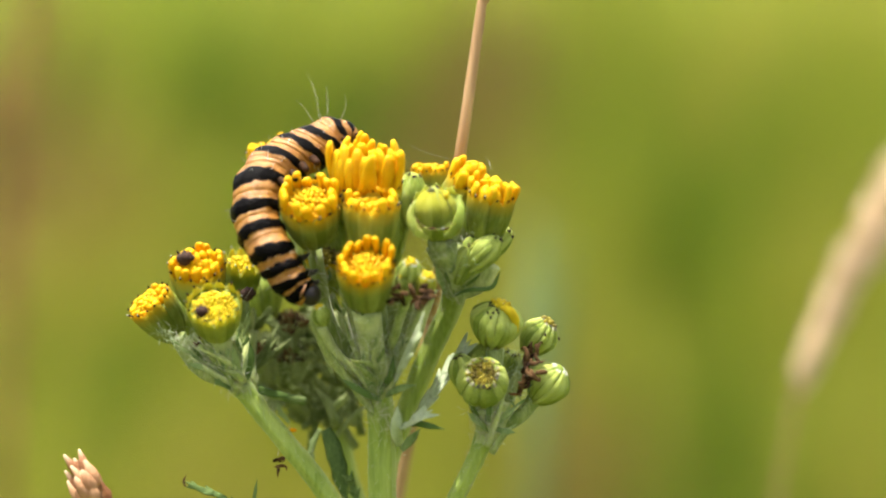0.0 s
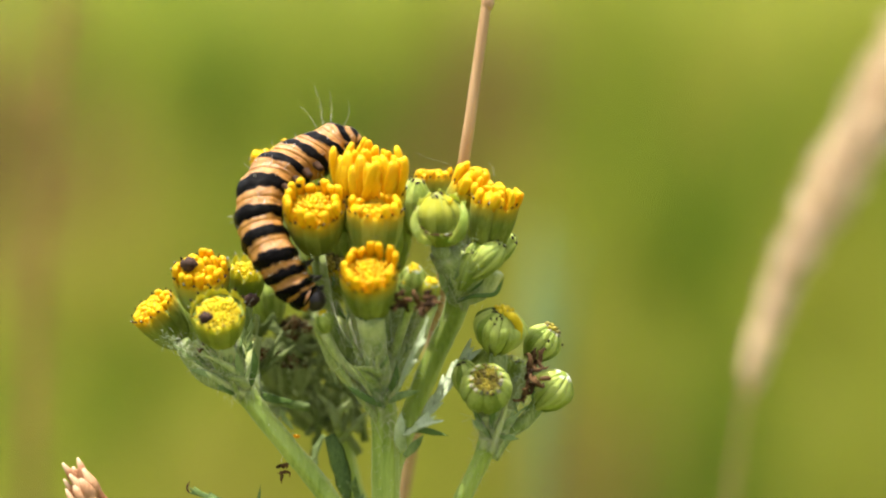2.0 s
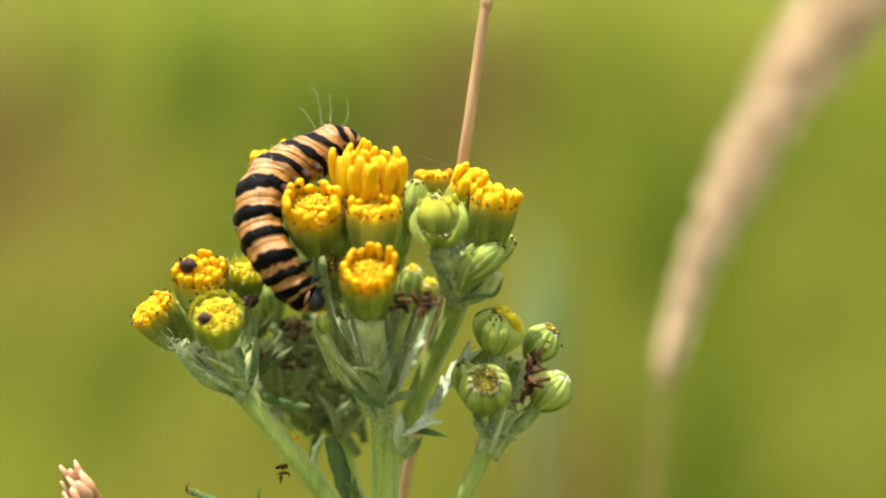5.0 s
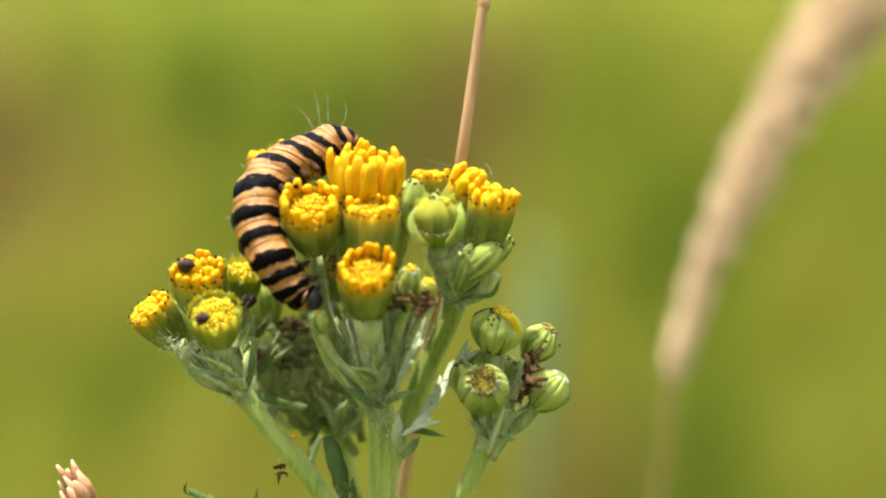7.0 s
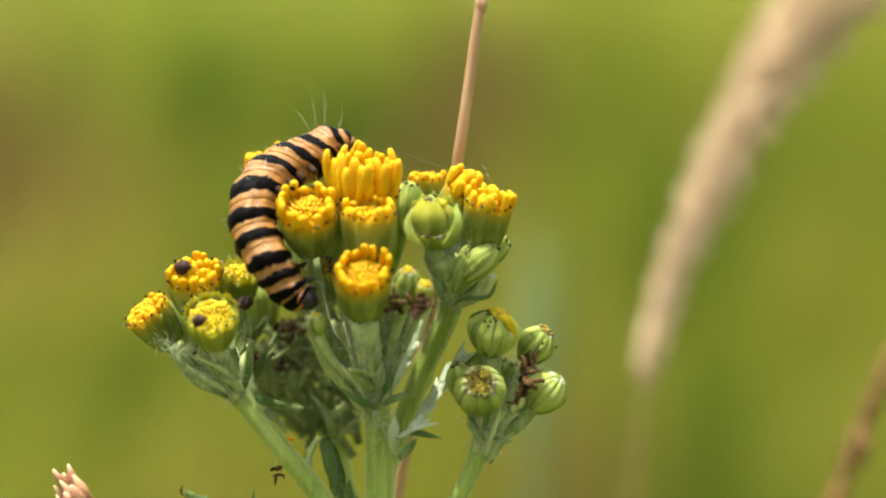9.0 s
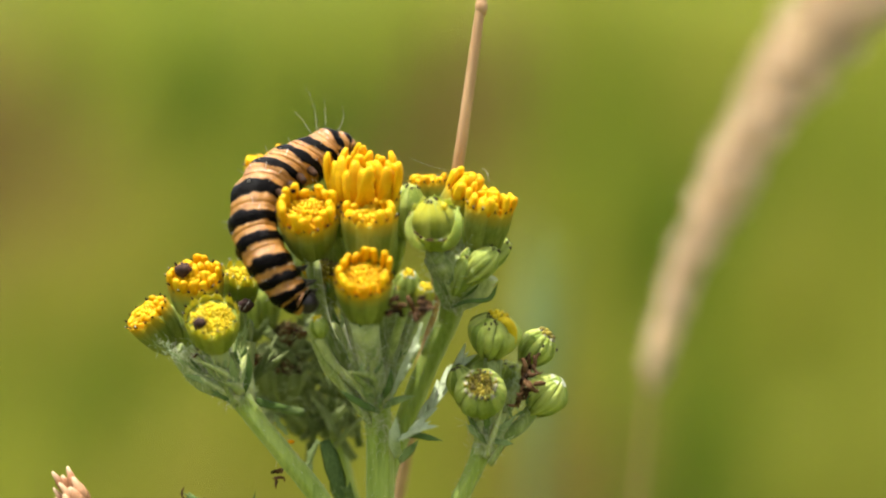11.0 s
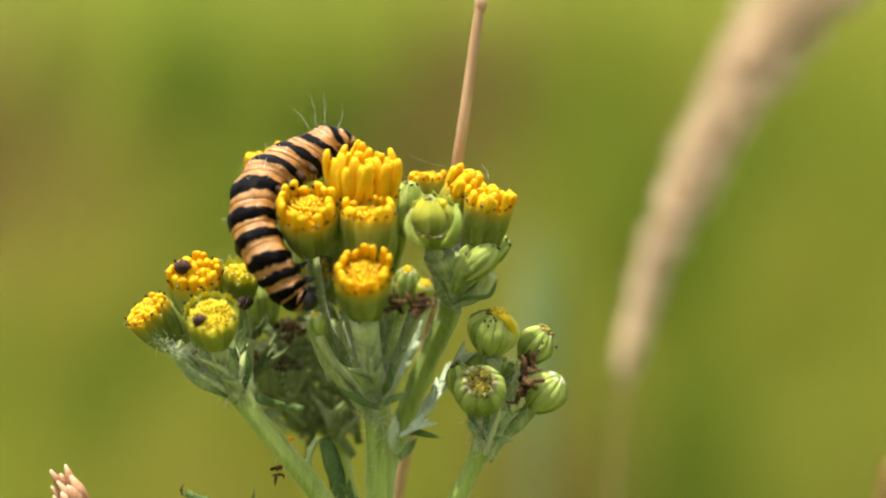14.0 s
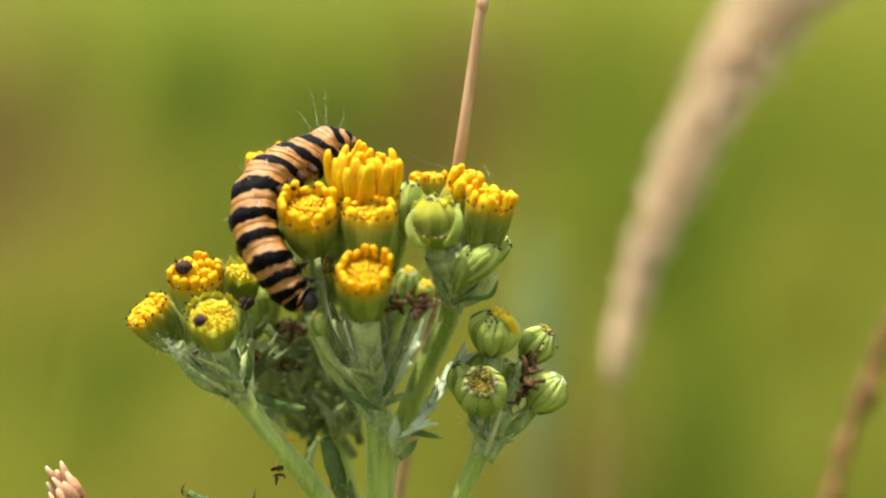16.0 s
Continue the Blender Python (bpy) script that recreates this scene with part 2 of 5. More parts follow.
def glide(pts, steps=5):
    """More points on a smooth line through pts."""
    pts = [Vector(p) for p in pts]
    way = [0.0]
    for a, b in zip(pts, pts[1:]):
        way.append(way[-1] + max((b - a).length, 1e-6))
    slope = []
    for i in range(len(pts)):
        a, b = max(i - 1, 0), min(i + 1, len(pts) - 1)
        if a == i or b == i:
            slope.append((pts[b] - pts[a]) / (way[b] - way[a]))
        else:
            h0, h1 = way[i] - way[a], way[b] - way[i]
            slope.append(((pts[i] - pts[a]) / h0 * h1 + (pts[b] - pts[i]) / h1 * h0) / (h0 + h1))
    out = []
    for i in range(len(pts) - 1):
        h = way[i + 1] - way[i]
        for k in range(steps):
            u = k / steps
            out.append(pts[i] * (2 * u ** 3 - 3 * u * u + 1) + slope[i] * (h * (u ** 3 - 2 * u * u + u))
                       + pts[i + 1] * (3 * u * u - 2 * u ** 3) + slope[i + 1] * (h * (u ** 3 - u * u)))
    out.append(pts[-1])
    return out


def spread(values, count):
    """values resampled evenly to count."""
    return [float(v) for v in np.interp(np.linspace(0, len(values) - 1, count), range(len(values)), values)]


# ---- setting: ground and meadow ----
def ground():
    s = Shape()
    rows = []
    for r in (0.02, 0.4, 1, 2, 4, 8, 20, 60, 200, 800, 2500):
        rows.append([(r * math.cos(a), r * math.sin(a), 0.03 * noise.noise((r * math.cos(a) * 0.7, r * math.sin(a) * 0.7, 0)) * min(1, r) * (1 if r < 30 else 0))
                     for a in [2 * math.pi * j / 48 for j in range(48)]])
    s.rings(rows, True, cap=False)
    s.f.append(tuple(range(48)))
    s.m.append(0)
    ob = new("ground", s.mesh("ground", [SOIL], 1.0))
    tagged(ob, "green mossy meadow floor under tall grass", "ground", kind="structure")


ground()

MEADOW = grass_material("meadow_grass", ((0.080, 0.152, 0.014), (0.225, 0.338, 0.033), (0.475, 0.505, 0.070), (0.52, 0.44, 0.108), (0.27, 0.175, 0.068)))


def meadow(name, label, count, near, far, height, width, seed, tone_shift=0.0, clear=True):
    """Single blades round about between two distances from the plant; clear keeps the lane in front of the lens free."""
    rnd = random.Random(seed)
    s = Shape()
    for _ in range(count):
        a = rnd.uniform(0, 2 * math.pi)
        d = near + (far - near) * rnd.random() ** 0.9 * (0.85 + 0.3 * noise.noise((math.cos(a) * 2, math.sin(a) * 2, 9)))
        x, y = d * math.sin(a), d * math.cos(a)
        if clear and -1.0 < y < 1.75 and abs(x) < 0.16 * max(0, y + 0.4) + 0.06:
            continue
        h = rnd.uniform(*height) * (0.8 + 0.4 * noise.noise((x * 1.5, y * 1.5, 3)))
        w = rnd.uniform(*width)
        tone = 0.40 + tone_shift + 0.55 * noise.noise((x * 2.3, y * 1.6, 7)) + 0.25 * noise.noise((x * 7, y * 5, 1))
        a, lean = rnd.uniform(0, 2 * math.pi), abs(rnd.gauss(0, 0.35))
        bend = Vector((math.cos(a), math.sin(a), 0)) * lean * h
        face = rnd.uniform(0, math.pi)
        side = Vector((math.cos(face), math.sin(face), 0))
        rows = []
        for u, k in ((0, 0.8), (0.35, 1.0), (0.7, 0.75), (1.0, 0.08)):
            p = Vector((x, y, 0)) + bend * u * u + Vector((0, 0, h * u * (1 - 0.15 * lean * u)))
            rows.append([p - side * w * k, p + side * w * k])
        s.rings(rows, False, values=[tone] * 4)
    ob = new(name, s.mesh(name, [MEADOW], 1.0, "tone"))
    return tagged(ob, label, "grass", kind="stuff")


meadow("meadow_grass", "tall yellow-green meadow grass all round the flower", 52000, 0.45, 4.6, (0.24, 0.44), (0.0025, 0.006), 3)
meadow("short_grass", "short green grass on the meadow floor", 16000, 0.02, 2.4, (0.06, 0.16), (0.0015, 0.004), 4, -0.05, False)
meadow("far_grass", "far meadow grass in soft yellow-green", 26000, 4.0, 16.0, (0.28, 0.52), (0.006, 0.014), 5)

TUFTS = []


def tuft(label, px, py, d, width, count, tone, blade=4.0, lean=0.0, seed=0, name="grass_tuft", fan=0.03):
    """A clump of broad blades that stands on the ground and reaches up to the given place (mm in the leaning frame)."""
    rnd = random.Random(seed)
    top = FACE @ Vector((px * MM, d * MM, py * MM))
    root = Vector((top.x - lean * top.z, top.y, 0))
    ob = thing(name, pose(*root), label, "grass", "meadow grass tufts")
    for _ in range(count):
        h = top.z + width * MM * rnd.uniform(-1.6, 0.5)
        x0, y0 = rnd.gauss(0, 0.35) * width * MM, rnd.gauss(0, 0.4) * width * MM
        x1, y1 = x0 + rnd.gauss(lean, fan) * h, y0 + rnd.gauss(0, fan) * h
        a = rnd.gauss(0, 0.7)
        side = Vector((math.cos(a), math.sin(a), 0))
        w = blade * MM * rnd.uniform(0.6, 1.3)
        s = Shape()
        rows = []
        for u, q in ((0, 0.8), (0.4, 1.0), (0.7, 0.9), (0.9, 0.55), (1.0, 0.05)):
            p = Vector((x0 + (x1 - x0) * u ** 1.6, y0 + (y1 - y0) * u ** 1.6, h * u))
            rows.append([p - side * w * q, p + Vector((0, 0.25 * w, 0)), p + side * w * q])
        s.rings(rows, False, values=[tone - 0.08 + rnd.uniform(-0.06, 0.06)] * 5)
        part("blade", s.mesh("blade", [MEADOW], 1.0, "tone"), ob, pose(*root))
    TUFTS.append((ob, root, rnd.uniform(0.5, 1.2), rnd.uniform(0, 6.28)))


DRY, OLIVE, FRESH, DEEP, GOLD = ("tuft of dry brown meadow grass", "tuft of olive yellow meadow grass", "tuft of fresh light green grass",
                                 "tuft of deep green broad-bladed grass", "tuft of bright yellow-green grass")
# tufts in rows, the nearer ones lower: depth of the row, height of its tops as seen beside the plant (mm), and the tone of each tuft in it
TUFT_ROWS = (
    (980, 32.0, (0.88, 0.44, 0.30, 0.12, 0.34, 0.44, 0.98, 0.44, 0.42, 0.50, 0.40, 0.48)),
    (820, 22.4, (0.92, 0.80, 0.42, 0.36, 0.10, 0.98, 0.84, 0.42, 0.34, 0.48, 0.40, 0.44)),
    (700, 12.8, (0.82, 0.74, 0.56, 0.54, 0.50, 0.60, 0.58, 0.50, 0.36, 0.36, 0.48, 0.46)),
    (600, 3.3, (0.66, 0.58, 0.54, 0.42, 0.42, 0.46, 0.50, 0.56, 0.40, 0.42, 0.54, 0.48)),
    (510, -6.3, (0.28, 0.54, 0.20, 0.46, 0.52, 0.52, 0.50, 0.64, 0.54, 0.26, 0.48, 0.50)),
    (430, -15.9, (0.50, 0.48, 0.60, 0.58, 0.60, 0.50, 0.50, 0.80, 0.66, 0.24, 0.50, 0.60)),
    (370, -24.2, (0.54, 0.54, 0.58, 0.58, 0.58, 0.50, 0.50, 0.80, 0.28, 0.26, 0.54, 0.38)))


def tuft_rows():
    rnd = random.Random(77)
    for d, top, tones in TUFT_ROWS:
        wide = 1 + d / 356
        step = 8.87 * wide
        for k, tone in enumerate(tones):
            label = DEEP if tone < 0.28 else FRESH if tone < 0.42 else GOLD if tone < 0.58 else OLIVE if tone < 0.73 else DRY
            for half in (0, 1):
                tuft(label, (k - 5.5 + 0.5 * half - 0.25) * step + rnd.gauss(0, 0.12) * step, top * wide + rnd.gauss(0, 0.25) * step, d + rnd.uniform(-40, 40), 0.62 * step, 22,
                     tone + rnd.gauss(0, 0.05), 0.085 * step, rnd.gauss(0.16 if k < 6 else -0.10, 0.14), rnd.randrange(10000), fan=0.02)


tuft_rows()

# clumps that stand out among them: place of the top, depth (mm), tone and lean
for k, (x, z, d, tone, lean) in enumerate((
    (-47.6, 87.3, 829, 0.46, 0.30), (-81.6, 87.3, 829, 0.06, 0.25), (-26.5, 65.6, 749, 0.04, 0.25), (22.4, 102.3, 882, 0.95, 0.04),
    (-12.2, 53.6, 709, 1.00, 0.10), (54.0, 73.2, 775, 0.46, -0.10), (61.7, 42.4, 669, 0.30, 0.00), (113.0, 24.3, 605, 0.54, 0.10),
    (49.6, -17.1, 444, 0.30, -0.30), (34.9, -32.6, 375, 0.94, 0.05), (-52.4, -30.4, 385, 0.58, 0.10), (-77.5, -18.4, 439, 0.20, 0.15),
    (-98.1, -17.1, 444, 0.56, 0.20), (-117.4, 44.6, 677, 0.92, 0.20), (-160.8, 84.4, 818, 0.95, 0.05), (112.6, 96.2, 861, 0.56, -0.05),
    (112.7, 70.5, 765, 0.28, 0.08), (60.2, -28.2, 396, 0.16, -0.20), (86.6, -21.0, 428, 0.56, -0.15), (110.1, -11.7, 467, 0.48, -0.10),
    (-98.6, 68.0, 757, 0.44, 0.25), (28.2, 6.6, 539, 0.68, 0.06), (-57.6, -37.9, 351, 0.58, 0.05), (81.8, 36.1, 645, 0.18, 0.05),
    (-57.7, 42.4, 669, 0.24, 0.20), (-125.2, 90.2, 839, 0.30, 0.20), (50.5, -40.9, 338, 0.16, -0.20), (-91.7, -33.7, 370, 0.52, 0.10),
    (-75.7, -40.0, 342, 0.60, 0.10))):
    wide = 1 + d / 356
    tuft(DEEP if tone < 0.28 else FRESH if tone < 0.42 else GOLD if tone < 0.58 else OLIVE if tone < 0.73 else DRY, x, z, d, 5.0 * wide, 26, tone, 0.75 * wide, lean, 300 + k, fan=0.015)

# ---- the ragwort plant ----
PLANT_BASE = pose(-0.006, 0.02, 0)
plant = thing("ragwort_plant", PLANT_BASE, "ragwort plant with yellow flower heads and woolly green stems", "plant")


def stem(pts, radii, mat=STEM, name="stem", label="", sides=12, parent=None):
    line = glide(pts)
    thick = name == "stem"
    me = Shape().tube(line, spread(radii, len(line)), 28 if thick else sides, wobble=0.10, ribs=7 if thick else 0).mesh(name, [mat])
    return part(name, me, parent or plant, label=label)


def cup_profile(r, h, closing):
    prof = [(0.36, -1.06), (0.54, -0.94), (0.74, -0.72), (0.87, -0.46), (0.96, -0.17), (0.99, 0.05)]
    if closing > 0:
        prof = [(0.26, -1.06), (0.46, -0.92), (0.72, -0.70), (0.90, -0.42), (1.0, -0.15), (0.99, 0.05)]
        prof += [(0.97 - 0.28 * closing, 0.30), (0.97 - 0.72 * closing, 0.52), (max(0.06, 0.97 - 0.95 * closing), 0.60)]
    return [(a * r, b * h) for a, b in prof]


def phyllary(r, h, closing, count, tip_mat, body=BRACT, crown=0.0, downy=False, ridge=0.075):
    """One green scale of the cup, with a dark tip, and a fleck of down on it where downy. crown: how far it stands over the rim."""
    prof = cup_profile(r, h, closing)
    if closing <= 0:
        prof = prof + [(1.0 * r, (0.15 + 0.5 * crown) * h), (1.01 * r, (0.19 + crown) * h), (1.05 * r, (0.25 + crown) * h)]
    s = Shape()
    rows = []
    n = len(prof)
    tail = 3 if closing <= 0 else 2
    for i, (a, z) in enumerate(prof):
        w = math.pi * max(a, 0.16 * r) / count * (1.2 if closing <= 0 else 1.06)
        if i == n - tail:
            w = min(w, (0.75 if closing <= 0 else 0.6 if tip_mat is SPECKLED_TIP else 0.85) * math.pi * r / count)
        elif i > n - tail:
            w = (0.30 if i == n - 2 else 0.12) * math.pi * r / count
        o, rise = a + 0.012 * r, (0.030 if closing <= 0 else ridge) * r
        rows.append([(o - 0.02 * r, -w, z), (o + rise * 0.75, -0.6 * w, z), (o + rise, 0, z), (o + rise * 0.8, 0.6 * w, z), (o - 0.012 * r, w, z), (o - 0.06 * r, 0, z)])
    along = [i / (n - 1) for i in range(n)]
    s.rings(rows, True, slots=[0] * (n - 2) + [1], values=along)
    if downy:
        s.blob((prof[-1][0] + 0.01 * r, 0.03 * r, prof[-1][1] + 0.01 * h), 0.030 * r, 6, 4, 1.2, slot=2)
    me = s.mesh("phyllary", [body, tip_mat, WHITE_TIP], attribute="along")
    me.set_sharp_from_angle(angle=radians(60))
    return me


def finger(length, r, curl, outward):
    """A plump, rolled-up ray floret that stands at the rim and curls inward."""
    s = Shape()
    pts, rad = [], []
    for i in range(11):
        u = i / 10
        a = outward + (curl - outward) * u
        pts.append((0.9 * length * (math.sin(outward) * u + (math.sin(a) - math.sin(outward)) * u * 0.5), 0, length * u * (1 - 0.1 * abs(curl) * u)))
        rad.append(r * (0.62 + 0.38 * math.sin(math.pi * min(1, u * 1.1) * 0.62)) * (1 if u < 0.85 else (0.9 if u < 0.95 else 0.5)))
    s.tube(pts, rad, 12, 0.7, (1, 0, 0.01), wobble=0.14, ribs=3, values=[i / 10 for i in range(11)])
    return s.mesh("ray_floret", [YELLOW], attribute="along")


def disc(r, dome, count, bead, mat):
    s = Shape()
    rnd = random.Random(int(r * 100))
    for i in range(count):
        q = math.sqrt((i + 0.5) / count)
        a = i * 2.39996
        z = dome * (1 - q * q) + rnd.uniform(-0.06, 0.06) * r
        k = bead * rnd.uniform(0.8, 1.15)
        s.tube([(q * r * math.cos(a), q * r * math.sin(a), z - 4 * k), (q * r * math.cos(a), q * r * math.sin(a), z),
                (q * r * math.cos(a) * 1.02, q * r * math.sin(a) * 1.02, z + 0.8 * k), (q * r * math.cos(a) * 1.02, q * r * math.sin(a) * 1.02, z + 1.1 * k)],
               [k * 0.7, k, k * 0.85, k * 0.35], 6, facing=(1, 0, 0))
    return s.mesh("disc", [mat])


def flower_head(place, r, h, tilt, lean, rays=14, ray=0.8, ray_r=0.16, gaps=(), beads=70, disc_mat=DISC, dome=0.15,
                closing=0.0, scales=14, tip=TIP, label="", seed=1, name="flower_head", spin=0, outward=0.15, curl=-0.25, cup=CUP, inner=(),
                body=None, crown=0.0, back=0.0, ridge=0.06):
    """A cup of green scales with yellow florets. place: the middle of its rim. gaps: places in the ring where no ray stands.
    back: how much taller the rays on the far side stand."""
    rnd = random.Random(seed)
    m = at(*place, tilt, lean, spin)
    prof = cup_profile(r * 0.97, h, closing)
    if closing > 0 and beads:
        prof += [(prof[-1][0] * 0.9, prof[-1][1]), (prof[-1][0] * 0.85, prof[-1][1] - 0.14 * h)]
    me = Shape().lathe(prof, 20).mesh("involucre", [cup])
    ob = part(name, me, plant, m, label)
    body = body or (BRACT if closing <= 0 else BUD)
    scale = [phyllary(r, h, closing, scales, tip, body, crown, downy, ridge) for downy in (False, True)]
    for i in range(scales):
        loose = 1.0 if closing <= 0 else 3.2
        part("phyllary", scale[rnd.random() < 0.18], ob, m @ pose(0, 0, 0, loose * rnd.uniform(-2, 2), loose * rnd.uniform(-2.5, 1), 360 * (i + rnd.uniform(-0.2, 0.2)) / scales)
             @ Matrix.Diagonal((1, 1, rnd.uniform(0.94, 1.06), 1)))
    if beads:
        z = h * (0.0 if closing <= 0 else 0.57)
        rr = r * (0.86 if closing <= 0 else 0.92 - 0.72 * closing)
        part("disc", disc(rr, dome * r, beads, rr * 0.95 / math.sqrt(beads), disc_mat), ob, m @ pose(0, 0, z * MM))
    if rays:
        forms = [finger(ray * r * k, ray_r * r, curl * c, outward * o) for k, c, o in ((1, 1, 1), (0.88, 1.5, 0.7), (1.1, 0.6, 1.3), (0.8, 1.8, 0.4))]
        rings = [(rays, 0.84, 0.02 * h / r, (-7, 5))] + [(count, where, up, (-22, -4)) for count, where, up in inner]
        for k, (count, where, up, nod) in enumerate(rings):
            for i in range(count):
                if k == 0 and i in gaps:
                    continue
                a = 360 * (i + 0.5 * k + rnd.uniform(-0.2, 0.2)) / count
                tall = 1 + back * math.sin(radians(a))
                part("ray_floret", rnd.choice(forms), ob, m @ pose(0, 0, 0, 0, 0, a) @ pose(where * r * MM, 0, up * r * MM, rnd.gauss(0, 7), rnd.uniform(*nod), rnd.uniform(-25, 25))
                     @ Matrix.Diagonal((1, rnd.uniform(0.85, 1.2), tall * rnd.uniform(0.90, 1.08), 1)))
    return ob


def eaten_bud(place, r, h, tilt, lean, label, seed):
    """A bud whose green cup has been gnawed open: the ragged brown lip shows round the ribbed middle."""
    ob = flower_head(place, r, h, tilt, lean, rays=0, beads=0, scales=12, cup=BUD, body=BUD, tip=BUD, label=label, name="flower_bud", seed=seed)
    m = at(*place, tilt, lean)
    rnd = random.Random(seed)
    lip = []
    for k in range(27):
        a = radians(165 + 210 * k / 26)
        q = r * rnd.uniform(0.97, 1.04)
        lip.append((q * math.cos(a), q * math.sin(a), h * rnd.uniform(0.15, 0.24)))
    part("gnawed_lip", Shape().tube(lip, [0.05] + [rnd.uniform(0.06, 0.15) for _ in range(25)] + [0.05], 6).mesh("gnawed_lip", [WITHERED]), ob, m, "ragged brown gnawed edge")
    for k in range(7):
        a = radians(225 + 15 * k)
        part("frayed_tip", Shape().blob((r * 0.98 * math.cos(a), r * 0.98 * math.sin(a), 0.2 * h), rnd.uniform(0.08, 0.15), 6, 5, 1.0, rough=0.5).mesh("frayed_tip", [rnd.choice((WHITE_TIP, TIP))]), ob, m)


# upper heads
flower_head((-8.02, -1.0, 5.79), 3.85, 4.3, 16, 1, rays=24, ray=1.36, ray_r=0.155, beads=40, dome=0.5, outward=0.52, curl=-0.24, back=0.05, seed=57, inner=((21, 0.78, 0.0), (15, 0.55, -0.12), (8, 0.28, -0.2)), label="largest flower head with tall upright golden rays")
flower_head((-14.22, -5.0, 4.09), 3.35, 5.2, 44, -4, rays=16, ray=0.78, ray_r=0.185, beads=110, dome=0.42, outward=0.36, curl=-0.55, seed=3, label="golden flower head under the caterpillar")
flower_head((-7.40, -6.0, 3.58), 3.10, 4.85, 20, 2, rays=13, ray=0.62, ray_r=0.20, beads=60, dome=0.35, seed=4, outward=0.25, curl=-0.7, gaps=(9, 10), label="half-open flower head with short florets")
flower_head((-8.01, -9.5, -3.04), 3.15, 5.5, 46, 0, rays=16, ray=0.80, ray_r=0.165, beads=80, dome=0.42, outward=0.24, curl=-0.20, back=0.05, seed=5, label="open flower head with a ring of golden rays")
eaten_bud((-0.13, -5.0, 3.52), 2.85, 4.3, 60, 2, "green bud gnawed open at the front", 6)
flower_head((-0.44, -5.0, 4.09), 2.35, 3.7, 22, -4, rays=0, beads=0, closing=0.84, seed=46, scales=13, ridge=0.03, label="pale ribbed middle of the gnawed bud", name="flower_bud", cup=LEMON_BRACT, body=LEMON_BRACT)
flower_head((-0.98, 7.0, 7.74), 2.15, 4.08, 10, 0, rays=11, ray=0.66, ray_r=0.24, beads=30, dome=0.3, seed=7, curl=-0.6, label="small half-open flower head")
flower_head((2.76, 2.0, 6.16), 2.15, 4.60, 22, 36, rays=11, ray=1.30, ray_r=0.30, beads=20, dome=0.5, seed=8, outward=0.22, curl=0.0, inner=((5, 0.45, 0.2),), label="golden flower head with leaning rays")
flower_head((5.90, -2.0, 4.63), 2.65, 4.9, 20, 10, rays=15, ray=0.90, ray_r=0.20, beads=40, dome=0.5, outward=0.25, curl=-0.35, seed=9, inner=((10, 0.55, 0.05), (4, 0.2, 0.1)), label="golden flower head at the plant's edge")
flower_head((-19.58, 8.0, 9.98), 2.5, 3.83, 8, -10, rays=11, ray=0.8, ray_r=0.24, beads=40, dome=0.4, seed=10, label="flower head behind the caterpillar")
flower_head((-12.78, 4.0, -1.87), 2.43, 3.83, 30, -6, rays=0, beads=40, disc_mat=OLIVE_DISC, dome=0.4, seed=11, label="dull flower head in the shade")
# heads on the side branch with the caterpillar's droppings
flower_head((-27.11, -1.0, -3.18), 3.15, 4.7, 34, -4, rays=16, ray=0.60, ray_r=0.165, beads=70, dome=0.5, outward=0.25, curl=-0.45, seed=12, inner=((9, 0.64, 0.08), (5, 0.32, 0.2)), label="golden flower head with a dark pellet on it")
flower_head((-32.41, 2.0, -7.19), 2.70, 4.6, 24, -38, rays=15, ray=0.46, ray_r=0.17, beads=60, dome=0.45, outward=0.25, curl=-0.45, seed=13, inner=((8, 0.58, 0.08),), label="small golden head that leans outward")
flower_head((-24.85, -6.0, -7.28), 3.00, 4.21, 46, -4, rays=0, beads=105, dome=0.22, disc_mat=PALE_DISC, body=LEMON_BRACT, crown=0.10, seed=14, label="lemon-yellow flower head with a dark pellet on it")
flower_head((-22.39, 4.0, -2.78), 2.30, 3.83, 28, 6, rays=0, beads=50, dome=0.4, disc_mat=PALE_DISC, body=LEMON_BRACT, tip=WHITE_TIP, crown=0.12, seed=15, label="pale yellow head with downy scales")
# side branch of buds
flower_head((6.62, -1.0, -8.59), 2.90, 3.15, 22, 12, rays=0, beads=12, closing=0.74, disc_mat=PALE_DISC, dome=0.1, seed=16, scales=18, label="round green bud with a yellow slit", name="flower_bud", cup=BUD)
flower_head((11.62, 2.0, -10.33), 2.05, 2.75, 14, 36, rays=0, beads=10, closing=0.62, disc_mat=OLIVE_DISC, dome=0.1, seed=17, scales=15, tip=SPECKLED_TIP, label="small green bud with a dull tip", name="flower_bud", cup=BUD)
flower_head((4.92, -4.0, -15.46), 2.80, 3.6, 64, -2, rays=0, beads=80, closing=0.38, disc_mat=OLIVE_DISC, dome=-0.05, tip=SPECKLED_TIP, seed=18, scales=16, ridge=0.03, label="spent flower head with an olive middle", name="flower_head", cup=BUD)
flower_head((2.67, -1.0, -14.19), 1.6, 3.0, 16, -18, rays=0, beads=0, closing=0.75, seed=75, scales=12, ridge=0.04, label="small green bud beside the spent head", name="flower_bud", cup=BUD)
flower_head((12.80, 1.0, -15.55), 2.30, 3.1, 16, 40, rays=0, beads=0, closing=0.72, tip=WHITE_TIP, seed=19, scales=16, label="pale green bud with downy tips", name="flower_bud", cup=BUD)
